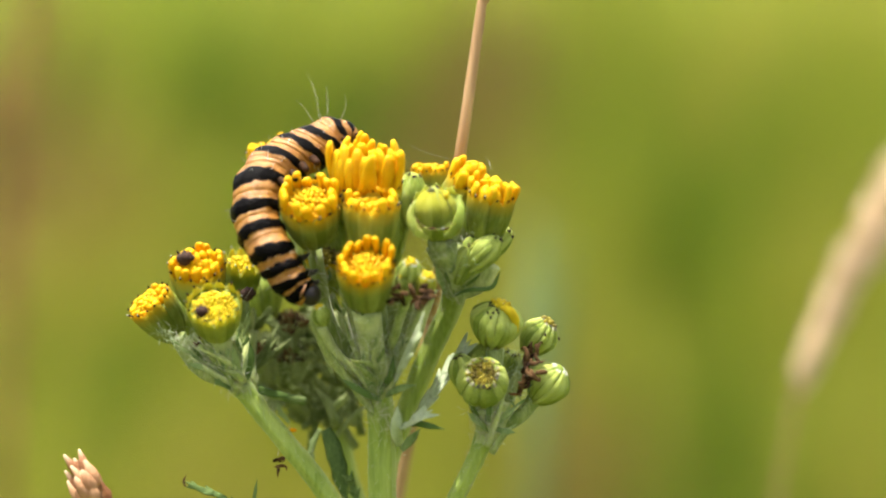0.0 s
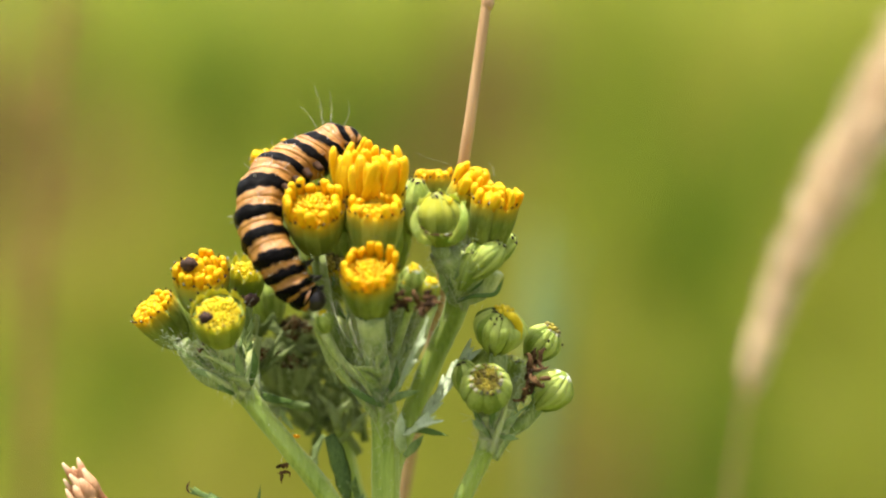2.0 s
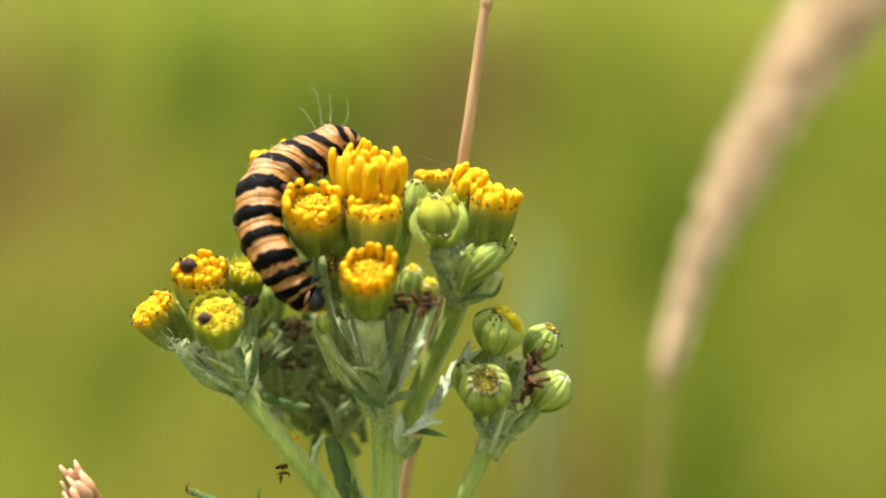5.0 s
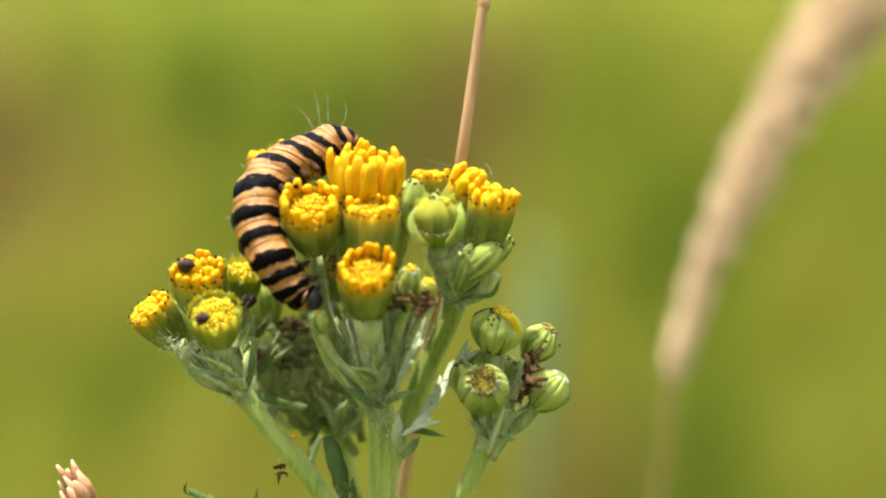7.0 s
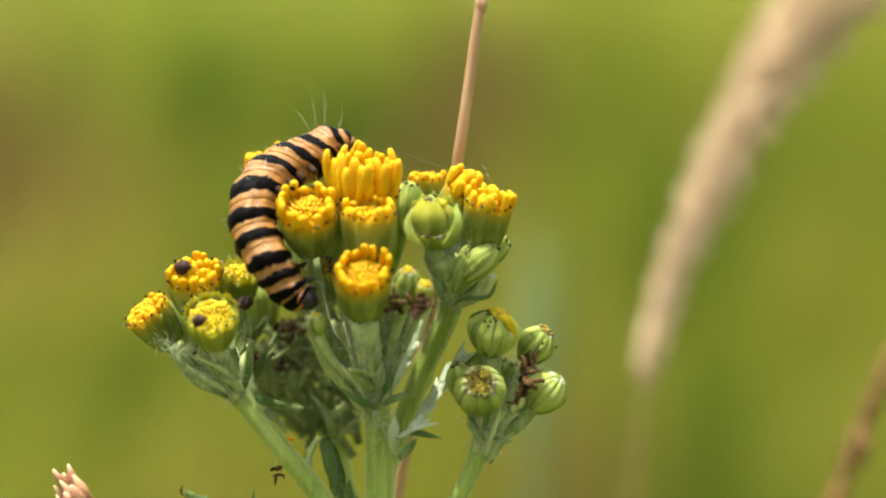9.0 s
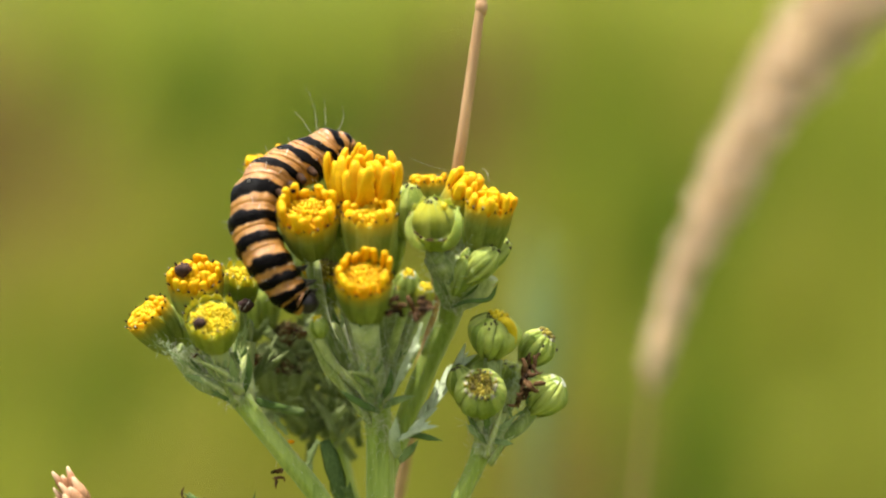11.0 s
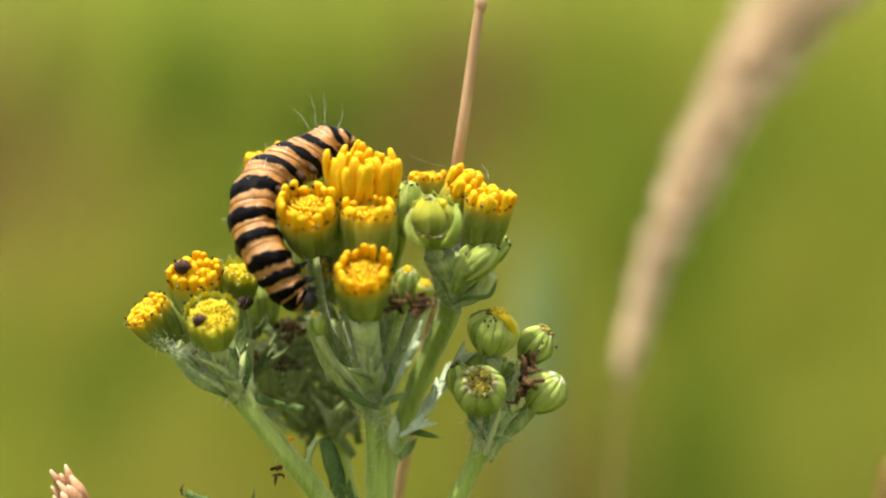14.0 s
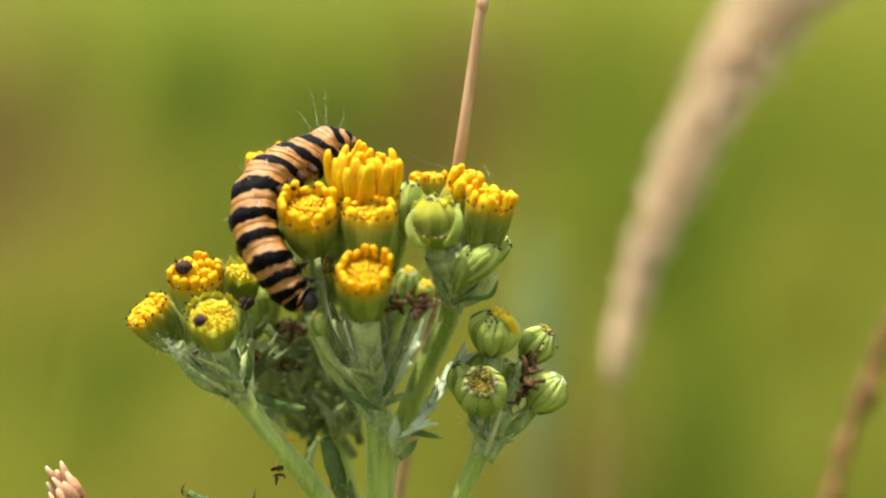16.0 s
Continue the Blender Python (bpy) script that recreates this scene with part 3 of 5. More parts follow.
flower_head((5.41, 3.0, -12.94), 2.30, 2.8, 14, 4, rays=0, beads=0, closing=0.9, seed=20, scales=14, label="green bud behind the spent head", name="flower_bud", cup=BUD)
# small buds
# this first bud is added to throw shade on the leaves below
flower_head((-20.45, 12.0, -5.08), 2.2, 4.0, 8, -6, rays=0, beads=0, closing=0.7, seed=73, scales=13, ridge=0.03, label="half-hidden green bud among the heads", name="flower_bud", cup=BUD)
flower_head((-2.99, 6.0, 5.78), 1.9, 3.8, 10, 4, rays=0, beads=0, closing=0.6, seed=70, scales=13, label="half-hidden green bud among the heads", name="flower_bud", cup=BUD)
flower_head((-11.10, 4.0, 5.74), 1.8, 3.6, 10, -6, rays=0, beads=0, closing=0.6, seed=71, scales=13, label="half-hidden green bud among the heads", name="flower_bud", cup=BUD)
flower_head((3.95, 5.0, 3.17), 2.1, 4.0, 10, 10, rays=0, beads=0, closing=0.6, seed=72, scales=13, label="half-hidden green bud among the heads", name="flower_bud", cup=BUD)
flower_head((6.55, 2.0, 0.06), 1.47, 3.57, 5, 54, rays=0, beads=0, closing=0.6, seed=21, scales=12, label="narrow green bud", name="flower_bud", cup=BUD)
flower_head((4.07, -1.0, -0.45), 1.30, 2.68, 15, 24, rays=0, beads=0, closing=0.8, seed=23, scales=12, label="narrow green bud", name="flower_bud", cup=BUD)
flower_head((-3.18, -8.0, -3.06), 1.35, 2.0, 34, 8, rays=0, beads=8, closing=0.52, disc_mat=PALE_DISC, tip=WHITE_TIP, seed=24, scales=13, label="small bud with a downy tip", name="flower_bud", cup=BUD)
flower_head((-13.11, -6.0, -7.84), 1.0, 1.5, 20, -16, rays=0, beads=10, closing=0.5, disc_mat=PALE_DISC, tip=WHITE_TIP, seed=25, scales=8, label="tiny bud with a downy tip", name="flower_bud", cup=BUD)
flower_head((5.57, -3.0, -0.70), 1.50, 3.0, 10, 44, rays=0, beads=0, closing=0.7, seed=26, scales=12, label="narrow green bud", name="flower_bud", cup=BUD)
flower_head((3.05, -2.0, -1.84), 1.30, 2.94, 14, 20, rays=0, beads=0, closing=0.8, seed=27, scales=12, label="narrow green bud", name="flower_bud", cup=BUD)
flower_head((-1.37, -8.0, -4.43), 1.15, 1.7, 34, 16, rays=0, beads=16, disc_mat=PALE_DISC, closing=0.3, tip=WHITE_TIP, seed=28, scales=12, label="tiny yellow-green bud with a downy tip", name="flower_bud", cup=BUD, body=LEMON_BRACT)
flower_head((-3.87, -8.0, -4.18), 0.9, 1.3, 24, -6, rays=0, beads=8, disc_mat=PALE_DISC, closing=0.4, tip=WHITE_TIP, seed=29, scales=9, label="tiny downy bud over withered florets", name="flower_bud", cup=BUD)
# olive florets instead of yellow ones dim this head, as shade would
flower_head((-11.48, 12.0, -1.39), 2.17, 4.47, 14, -4, rays=0, beads=40, disc_mat=OLIVE_DISC, dome=0.5, seed=35, label="half-hidden head with an olive middle among the others")
flower_head((-11.16, 6.0, 0.58), 2.2, 4.2, 12, -6, rays=0, beads=0, closing=0.6, seed=60, scales=12, label="half-hidden green bud among the heads", name="flower_bud", cup=BUD)
flower_head((-14.15, 6.0, 0.19), 2.0, 4.0, 10, -10, rays=0, beads=0, closing=0.6, seed=61, scales=12, label="half-hidden green bud among the heads", name="flower_bud", cup=BUD)
flower_head((-5.48, 8.0, 1.50), 1.9, 4.4, 12, 6, rays=0, beads=0, closing=0.6, seed=62, scales=12, label="half-hidden green bud among the heads", name="flower_bud", cup=BUD)
flower_head((-9.42, 9.0, 0.72), 2.2, 4.4, 10, 0, rays=0, beads=0, closing=0.6, seed=63, scales=12, label="half-hidden green bud among the heads", name="flower_bud", cup=BUD)
flower_head((-29.54, 7.0, -8.07), 2.0, 4.0, 14, -16, rays=0, beads=0, closing=0.6, seed=64, scales=12, label="half-hidden green bud among the heads", name="flower_bud", cup=BUD)
flower_head((-23.62, 6.0, -7.72), 2.0, 4.0, 14, 2, rays=0, beads=0, closing=0.6, seed=65, scales=12, label="half-hidden green bud among the heads", name="flower_bud", cup=BUD)
flower_head((3.64, 7.0, 0.07), 1.7, 3.6, 10, 20, rays=0, beads=0, closing=0.6, seed=66, scales=12, label="half-hidden green bud among the heads", name="flower_bud", cup=BUD)
flower_head((7.83, 5.0, -14.17), 1.6, 3.2, 12, 20, rays=0, beads=0, closing=0.6, seed=67, scales=12, label="half-hidden green bud among the heads", name="flower_bud", cup=BUD)
flower_head((-5.47, 7.0, -5.14), 2.04, 3.83, 12, 6, rays=0, beads=0, closing=0.6, seed=37, scales=12, label="half-hidden green bud among the heads", name="flower_bud", cup=BUD)
# heads deep in the shade of the plant, cups in the shade-toned leaf colour
for place, r, h, tilt, lean, seed in (((-17.42, 12.0, -13.46), 2.3, 3.6, 26, 4, 31), ((-20.19, 12.0, -12.60), 2.2, 3.6, 24, -10, 32), ((-17.51, 14.0, -9.55), 2.17, 3.57, 16, -4, 33), ((-10.70, 8.0, -12.99), 1.66, 3.19, 12, 2, 34)):
    flower_head(place, r, h, tilt, lean, rays=0, beads=30, disc_mat=WITHERED, dome=0.7, seed=seed, scales=11, label="withered brown head in the shade", cup=SHADE_TONED_LEAF, body=SHADE_TONED_LEAF)

# stems
stem([(-6.00, 148.5, -602.29), (-6.00, 86.1, -308.85), (-6.10, 6.0, -55.75), (-6.31, 3.0, -35.98), (-6.42, 2.0, -28.18), (-6.59, 1.0, -20.42), (-6.70, 0.0, -15.89)], [3.0, 2.5, 2.1, 1.7, 1.55, 1.5, 1.4], label="thick ribbed green main stem")
stem([(-6.20, 4.0, -43.82), (-9.9, 2.0, -33.31), (-12.86, 1.0, -28.22), (-17.49, 0.0, -22.27), (-21.32, 0.0, -17.49), (-23.17, 0.0, -14.74)], [1.3, 1.2, 1.15, 1.1, 1.1, 1.25])
stem([(-6.58, 4.0, -31.56), (-5.97, 6.0, -25.25), (-3.65, 7.5, -19.16), (-0.59, 7.0, -11.65), (1.55, 5.0, -6.73), (2.00, 3.0, -3.80)], [1.4, 1.3, 1.25, 1.25, 1.3, 1.5])
stem([(-5.45, 6.0, -51.85), (-1.54, 3.0, -35.98), (2.18, 1.0, -28.42), (4.53, 0.0, -23.55), (5.62, 0.0, -20.68)], [1.15, 1.0, 0.95, 1.0, 1.3])
stem([(-7.53, 19.0, -37.58), (-10.69, 19.0, -28.17), (-12.34, 18.0, -21.39), (-15.02, 18.0, -16.70), (-17.70, 18.0, -13.34)], [1.2, 1.1, 1.0, 0.9, 0.8])


def stalk(a, b, r=0.8, bow=(0, 0, 0), mat=WOOLLY, r2=None):
    a, b = Vector(a), Vector(b)
    return stem([a, (a + b) / 2 + Vector(bow), b], [r, r * 0.9, r2 or r], mat, "flower_stalk", sides=9)


stalk((-6.70, 0.0, -16.85), (-8.03, -6.0, -7.47), 1.5, r2=1.7)
stalk((-7.25, 5.0, -16.11), (-11.12, 9.0, -3.86), 0.9)
stalk((-6.20, 4.0, -15.42), (-4.18, 8.0, -3.20), 0.9)
stalk((-6.32, 4.0, -15.42), (-5.47, 7.0, -8.39), 0.9)
stalk((-7.30, 1.0, -15.94), (-7.59, -3.0, -0.89), 0.8)
stalk((-7.42, 1.0, -15.94), (-14.14, 1.0, -0.26), 0.9, (-1.5, 0, -1))
stalk((-6.02, 1.0, -14.34), (-7.51, 5.0, 1.04), 0.9)
stalk((-6.00, 0.0, -13.98), (-2.04, -1.0, -7.57), 0.9, (0.5, 0, -0.8))
stalk((-6.02, 1.0, -13.70), (-3.12, -8.0, -4.80), 0.6)
stalk((-8.23, 0.0, -15.25), (-13.16, -3.0, -9.43), 0.6, (-0.5, 0, -0.5))
stalk((-8.00, 4.0, -16.07), (-12.92, 8.0, -5.48), 0.7)
stalk((-9.35, 6.0, -13.56), (-19.11, 9.0, 6.28), 0.8)
stalk((2.00, 3.0, -4.44), (-0.25, -4.0, 0.06), 1.0, r2=1.1)
stalk((1.80, 3.0, -4.44), (4.85, 0.0, 1.02), 1.2, r2=1.2)
stalk((1.68, 4.0, -3.81), (2.71, 4.0, 2.97), 0.9)
stalk((1.43, 6.0, -3.83), (-0.78, 8.0, 4.31), 0.8)
stalk((2.06, 3.0, -4.31), (5.01, 2.0, -1.35), 1.1)
stalk((1.92, 1.0, -4.74), (4.19, -2.0, -2.16), 1.3, r2=1.2)
stalk((1.79, 1.0, -5.38), (0.38, -3.0, -0.57), 1.4, r2=1.8)
stalk((1.99, 2.0, -5.71), (3.58, 1.0, -0.58), 1.5, r2=2.0)
stalk((2.18, 1.0, -5.38), (5.62, 0.0, -2.36), 1.2, (0.6, 0, -0.8), r2=1.5)
stalk((1.80, 2.0, -3.79), (3.44, -1.0, -2.16), 0.7)
stalk((-22.59, 0.0, -15.57), (-26.60, -1.0, -6.94), 1.1, (-0.8, 0, 0))
stalk((-22.72, 0.0, -15.89), (-29.65, 2.0, -10.59), 1.0, (-0.8, 0, -1.0))
stalk((-22.47, 0.0, -15.57), (-24.68, -3.0, -10.38), 1.1)
stalk((-22.27, 1.0, -15.30), (-22.78, 5.0, -6.08), 1.0)
stalk((-22.40, 3.0, -15.38), (-21.87, 7.0, -7.74), 0.9)
stalk((5.62, 0.0, -21.32), (5.20, -2.0, -18.21), 1.5, r2=1.5)
stalk((5.76, 1.0, -21.06), (6.38, 0.0, -11.93), 1.1)
stalk((5.90, 2.0, -21.12), (10.56, 3.0, -12.81), 0.8)
stalk((6.02, 1.0, -20.93), (10.97, 2.0, -17.59), 0.9, (0.5, 0, -0.6))
stalk((-15.02, 18.0, -16.70), (-18.81, 20.0, -14.09), 0.8)
stalk((-12.34, 18.0, -21.39), (-11.67, 18.0, -13.34), 1.2, r2=1.6)
stalk((-22.32, 6.0, -15.84), (-15.40, 8.0, -18.34), 0.55, (0, 0, -0.4), LEAF)


stalk((-6.14, 1.0, -16.26), (-0.88, -4.0, -5.11), 1.0, (0.3, 0, -0.6), r2=0.8)
stalk((-6.56, 3.0, -16.02), (-2.94, 1.0, -6.66), 1.1, r2=1.0)
stalk((-7.72, 3.0, -16.67), (-11.55, 2.0, -7.64), 1.1, (-0.4, 0, -0.5), r2=1.0)
stalk((-7.49, 4.0, -16.07), (-9.94, 4.0, -6.39), 1.2, r2=1.2)
stalk((-6.97, 4.0, -16.07), (-5.42, 4.0, -6.39), 1.2, r2=1.2)
stalk((-7.96, 2.0, -17.01), (-14.17, -3.0, -7.91), 0.8, (-0.8, 0, -0.8), r2=0.6)

stalk((5.23, 0.0, -22.66), (5.62, 0.0, -17.93), 1.4, r2=2.7)
stalk((5.87, 0.0, -21.63), (7.74, 1.0, -18.50), 1.1, r2=1.0)
stalk((-21.83, 0.0, -16.85), (-24.25, 0.0, -11.55), 1.2, r2=2.0)
stalk((-22.53, 1.0, -15.94), (-28.62, 2.0, -10.97), 1.1, (-0.3, 0, -0.5), r2=1.3)
stalk((-21.69, 2.0, -16.62), (-22.20, 4.0, -10.26), 1.2, r2=1.6)


def strands(a, b, count, r, seed, spread_mm=1.5, mat=WOOLLY):
    """Thin side stalks that run beside one another from a node a towards b."""
    rnd = random.Random(seed)
    a, b = Vector(a), Vector(b)
    for k in range(count):
        e = b + Vector((rnd.gauss(0, 1), rnd.gauss(0, 0.7), rnd.gauss(0, 0.8))) * spread_mm
        p = a + Vector((rnd.gauss(0, 0.4), rnd.gauss(-0.3, 0.4), rnd.gauss(0, 1.2)))
        stalk(p, e, r * rnd.uniform(0.7, 1.2), (rnd.gauss(0, 0.35), rnd.uniform(-0.8, 0.2), rnd.gauss(0, 0.3)), mat, r2=r * 0.12)


strands((-6.68, -1.0, -17.12), (-8.53, -6.0, -9.98), 3, 0.5, 91)
strands((-6.89, 0.0, -16.53), (-10.38, -3.0, -10.06), 4, 0.5, 92, 1.8)
strands((-22.53, -1.0, -15.85), (-24.23, -4.0, -11.30), 4, 0.5, 94, 1.6)
strands((-22.53, -1.0, -15.85), (-27.94, -1.0, -11.71), 4, 0.42, 95, 1.4)
strands((-22.21, 0.0, -15.57), (-21.32, 0.0, -10.15), 3, 0.5, 96, 1.8)
strands((1.92, 1.0, -5.38), (1.01, -3.0, -1.20), 4, 0.45, 97, 1.2)
strands((-12.11, 11.0, -20.99), (-12.04, 9.0, -16.29), 4, 0.5, 98, 2.2, SHADE_TONED_LEAF)
strands((-12.97, 17.0, -22.00), (-16.98, 17.0, -14.64), 5, 0.5, 101, 2.6, SHADE_TONED_LEAF)
strands((-9.63, 17.0, -22.00), (-13.57, 15.0, -11.91), 5, 0.5, 102, 2.4, SHADE_TONED_LEAF)
strands((-22.20, 4.0, -16.07), (-19.19, 8.0, -10.38), 5, 0.5, 103, 2.2, SHADE_TONED_LEAF)
strands((-14.98, 17.0, -19.99), (-20.83, 14.0, -16.52), 4, 0.5, 104, 1.8, SHADE_TONED_LEAF)
strands((-6.07, 4.0, -20.59), (-9.29, 4.0, -12.84), 4, 0.5, 105, 2.2, SHADE_TONED_LEAF)
strands((5.73, -1.0, -21.57), (6.73, -2.0, -17.71), 5, 0.45, 99, 1.6)


def leaf(pts, width, mat=LEAF, flat=0.12, facing=(0, -1, 0.3), lobes=0, seed=1, label=""):
    """A narrow leaf along pts, with toothed lobes on both sides where it has any."""
    rnd = random.Random(seed)
    line = glide(pts, 5)
    n = len(line)
    width *= 0.72
    s = Shape()
    prof = [width * (0.35 + 0.65 * math.sin(math.pi * min(1, 0.12 + 0.8 * i / (n - 1)))) * (1 if i < n - 3 else (0.75, 0.42, 0.08)[i - n + 3]) for i in range(n)]
    if lobes:
        prof = [p * 0.62 for p in prof]
    s.tube(line, prof, 8, flat, facing, wobble=0.25)
    for k in range(lobes):
        i = 1 + int((n - 3) * (k // 2 + 0.6) / (lobes / 2 + 0.2))
        i = min(i, n - 2)
        d = (line[i + 1] - line[i - 1]).normalized()
        side = d.cross(Vector(facing)).normalized() * (1 if k % 2 else -1)
        e = line[i] + side * width * rnd.uniform(0.6, 1.15) + d * width * rnd.uniform(0.9, 2.2) + Vector((0, rnd.uniform(-0.5, 0.3) * width, 0))
        mid = (line[i] + e) / 2 - d * width * 0.1
        s.tube(glide([line[i], mid, e], 3), [width * q for q in (0.55, 0.52, 0.46, 0.38, 0.28, 0.18, 0.05)], 6, flat * 1.3, facing)
    return part("leaf", s.mesh("leaf", [mat]), plant, label=label)


leaf([(-5.14, -2.0, -16.18), (-4.02, -6.0, -13.62), (-2.92, -9.0, -11.26), (-1.86, -11.0, -9.09)], 2.1, PALE_LEAF, lobes=10, seed=2, facing=(-0.8, -0.45, 0.40), label="pale woolly lobed leaf")
leaf([(-2.68, 0.0, -19.85), (-0.57, 0.0, -16.85), (1.54, 1.0, -13.70), (3.72, 2.0, -10.97)], 1.9, PALE_LEAF, lobes=12, seed=3, facing=(-0.62, -0.62, 0.48), label="pale woolly lobed leaf")
leaf([(-4.57, -2.0, -21.20), (-2.77, -5.0, -19.76), (-0.63, -5.0, -18.56)], 1.35, PALE_LEAF, lobes=6, seed=4, facing=(0, -0.75, 0.65))
leaf([(-3.93, -2.0, -20.37), (-1.83, -4.0, -20.26), (0.76, -4.0, -20.89)], 0.55, seed=5)
leaf([(-4.33, -1.0, -22.85), (-4.75, -3.0, -20.82), (-4.54, -4.0, -18.24)], 1.0, PALE_LEAF, seed=6)
leaf([(-4.19, -2.0, -23.29), (-3.10, -3.0, -22.09), (-2.03, -3.0, -20.82)], 0.7, seed=66)
leaf([(-5.97, -2.0, -17.20), (-4.54, -4.0, -16.34), (-2.39, -5.0, -15.79)], 0.62, seed=7)
leaf([(-6.35, -2.0, -17.71), (-8.46, -4.0, -16.66), (-10.98, -4.0, -15.08)], 0.6, seed=8)
leaf([(-6.35, -2.0, -16.44), (-5.32, -3.0, -14.81), (-5.06, -3.0, -12.59)], 0.55, seed=9)
leaf([(-7.23, -2.0, -17.20), (-8.14, -4.0, -14.45), (-8.43, -5.0, -11.89)], 0.55, seed=10)
leaf([(1.53, 0.0, -6.00), (3.68, -2.0, -5.27), (5.97, -2.0, -5.01), (6.98, -2.0, -3.11)], 0.38, seed=11, flat=0.4, label="thin curved bract")
leaf([(1.02, 0.0, -5.68), (0.13, -2.0, -3.74), (-0.25, -3.0, -1.84)], 0.6, seed=12)
leaf([(1.98, 0.0, -5.04), (3.88, -1.0, -3.75), (4.96, -1.0, -2.48)], 0.8, seed=13)
leaf([(-22.53, -1.0, -15.85), (-24.69, -2.0, -14.66), (-26.78, -2.0, -13.90), (-28.30, -2.0, -13.52)], 0.55, seed=14)
leaf([(-22.85, -1.0, -16.48), (-24.30, -3.0, -15.76), (-25.31, -3.0, -15.12)], 0.5, lobes=4, seed=15)
leaf([(-22.66, -1.0, -15.85), (-23.98, -3.0, -13.86), (-24.48, -4.0, -11.93)], 0.6, lobes=4, seed=16)
leaf([(-22.15, -1.0, -15.85), (-22.72, -3.0, -13.23), (-22.97, -4.0, -11.30)], 0.6, seed=17)
leaf([(-21.89, -1.0, -15.85), (-21.07, -2.0, -13.26), (-21.20, -2.0, -11.04)], 0.6, seed=18)
leaf([(-21.76, 2.0, -15.98), (-19.57, 3.0, -16.99), (-16.39, 4.0, -17.49)], 0.6, seed=19)
leaf([(-12.91, 6.0, -21.35), (-11.81, 6.0, -24.60), (-10.51, 6.0, -30.44)], 1.35, DARK_LEAF, seed=20, flat=0.1, label="dark drooping leaf")
leaf([(-13.60, 7.0, -21.41), (-14.58, 7.0, -23.36), (-14.84, 7.0, -26.62)], 0.8, lobes=4, seed=21)
leaf([(-9.32, 5.0, -29.71), (-9.84, 5.0, -27.76), (-10.46, 4.0, -26.40)], 0.9, lobes=6, seed=22)
leaf([(-17.09, 5.0, -20.65), (-18.06, 5.0, -19.35), (-18.64, 5.0, -18.06)], 0.6, lobes=4, seed=23)
leaf([(-21.83, -2.0, -31.03), (-24.30, -3.0, -28.41), (-26.83, -3.0, -27.53), (-28.48, -3.0, -26.64)], 0.8, DARK_LEAF, lobes=6, seed=24, label="toothed green leaf with a dried tip")
leaf([(-28.35, -3.0, -27.28), (-28.54, -3.0, -26.77), (-28.22, -3.0, -25.88)], 0.2, WITHERED, seed=25, label="dried brown leaf tip")
leaf([(-21.19, 0.0, -31.21), (-20.81, 0.0, -28.66), (-20.49, 0.0, -26.61)], 0.3, DARK_LEAF, seed=26)
for k, (x, z, y, dx, dz) in enumerate(((5.58, -2.0, -21.20, -2.4, 2.2), (6.09, -2.0, -20.88, 2.6, -0.4), (4.95, -2.0, -20.56, -1.6, 2.6), (6.41, -2.0, -20.56, 2.2, 2.0), (5.44, -3.0, -20.19, 0.4, 3.0), (5.33, -2.0, -20.88, -2.0, 1.4))):
    leaf([(x, z, y), (x + dx * 0.5, z - 1, y + dz * 0.6), (x + dx, z - 1.4, y + dz)], 0.5, seed=40 + k)


def bractlets(a, b, count, size, seed, front=-1.2, mat=LEAF):
    """Small narrow bracts that stand off along a stalk."""
    rnd = random.Random(seed)
    a, b = Vector(a), Vector(b)
    for k in range(count):
        p = a.lerp(b, rnd.random()) + Vector((0, front * rnd.uniform(0.3, 1), 0))
        d = (b - a).normalized()
        side = Vector((rnd.choice((-1, 1)) * rnd.uniform(0.4, 1.0), rnd.uniform(-0.8, 0.2), rnd.uniform(-0.2, 0.4)))
        e = p + (d * rnd.uniform(0.6, 1.2) + side * rnd.uniform(0.3, 0.8)).normalized() * size * rnd.uniform(0.6, 1.2)
        leaf([p, p.lerp(e, 0.5) + side * rnd.uniform(0.1, 0.5), e], size * rnd.uniform(0.08, 0.14), mat, seed=seed * 10 + k, lobes=rnd.choice((0, 0, 0, 2)))


bractlets((-22.53, -1.0, -16.48), (-25.64, -2.0, -10.09), 16, 2.2, 51)
bractlets((-22.53, -1.0, -15.85), (-29.61, 0.0, -11.11), 12, 2.0, 52)
bractlets((-22.21, -1.0, -15.85), (-21.95, 0.0, -8.87), 14, 2.2, 53)
bractlets((-6.68, -1.0, -17.76), (-7.80, -5.0, -8.75), 18, 2.4, 54)
bractlets((-7.59, 0.0, -15.89), (-13.34, 0.0, -1.85), 6, 2.2, 55)
bractlets((-5.98, -1.0, -15.21), (-2.16, -2.0, -8.19), 5, 1.7, 56)
bractlets((1.79, 0.0, -5.04), (0.06, -4.0, 0.06), 6, 2.4, 57)
bractlets((1.98, 0.0, -4.72), (4.84, -1.0, 0.06), 6, 2.2, 58)
bractlets((5.73, -1.0, -21.57), (5.19, -3.0, -18.29), 7, 2.0, 59)
bractlets((6.00, 0.0, -21.00), (10.59, 0.0, -16.53), 6, 2.0, 60)
bractlets((-12.27, 16.0, -21.94), (-14.94, 16.0, -16.61), 10, 3.0, 61, -1.2, SHADE_TONED_LEAF)
bractlets((-12.27, 16.0, -21.27), (-11.91, 15.0, -16.56), 8, 3.0, 62, -1.2, SHADE_TONED_LEAF)
bractlets((-14.94, 16.0, -17.27), (-18.94, 16.0, -15.94), 8, 2.6, 63, -1.2, SHADE_TONED_LEAF)


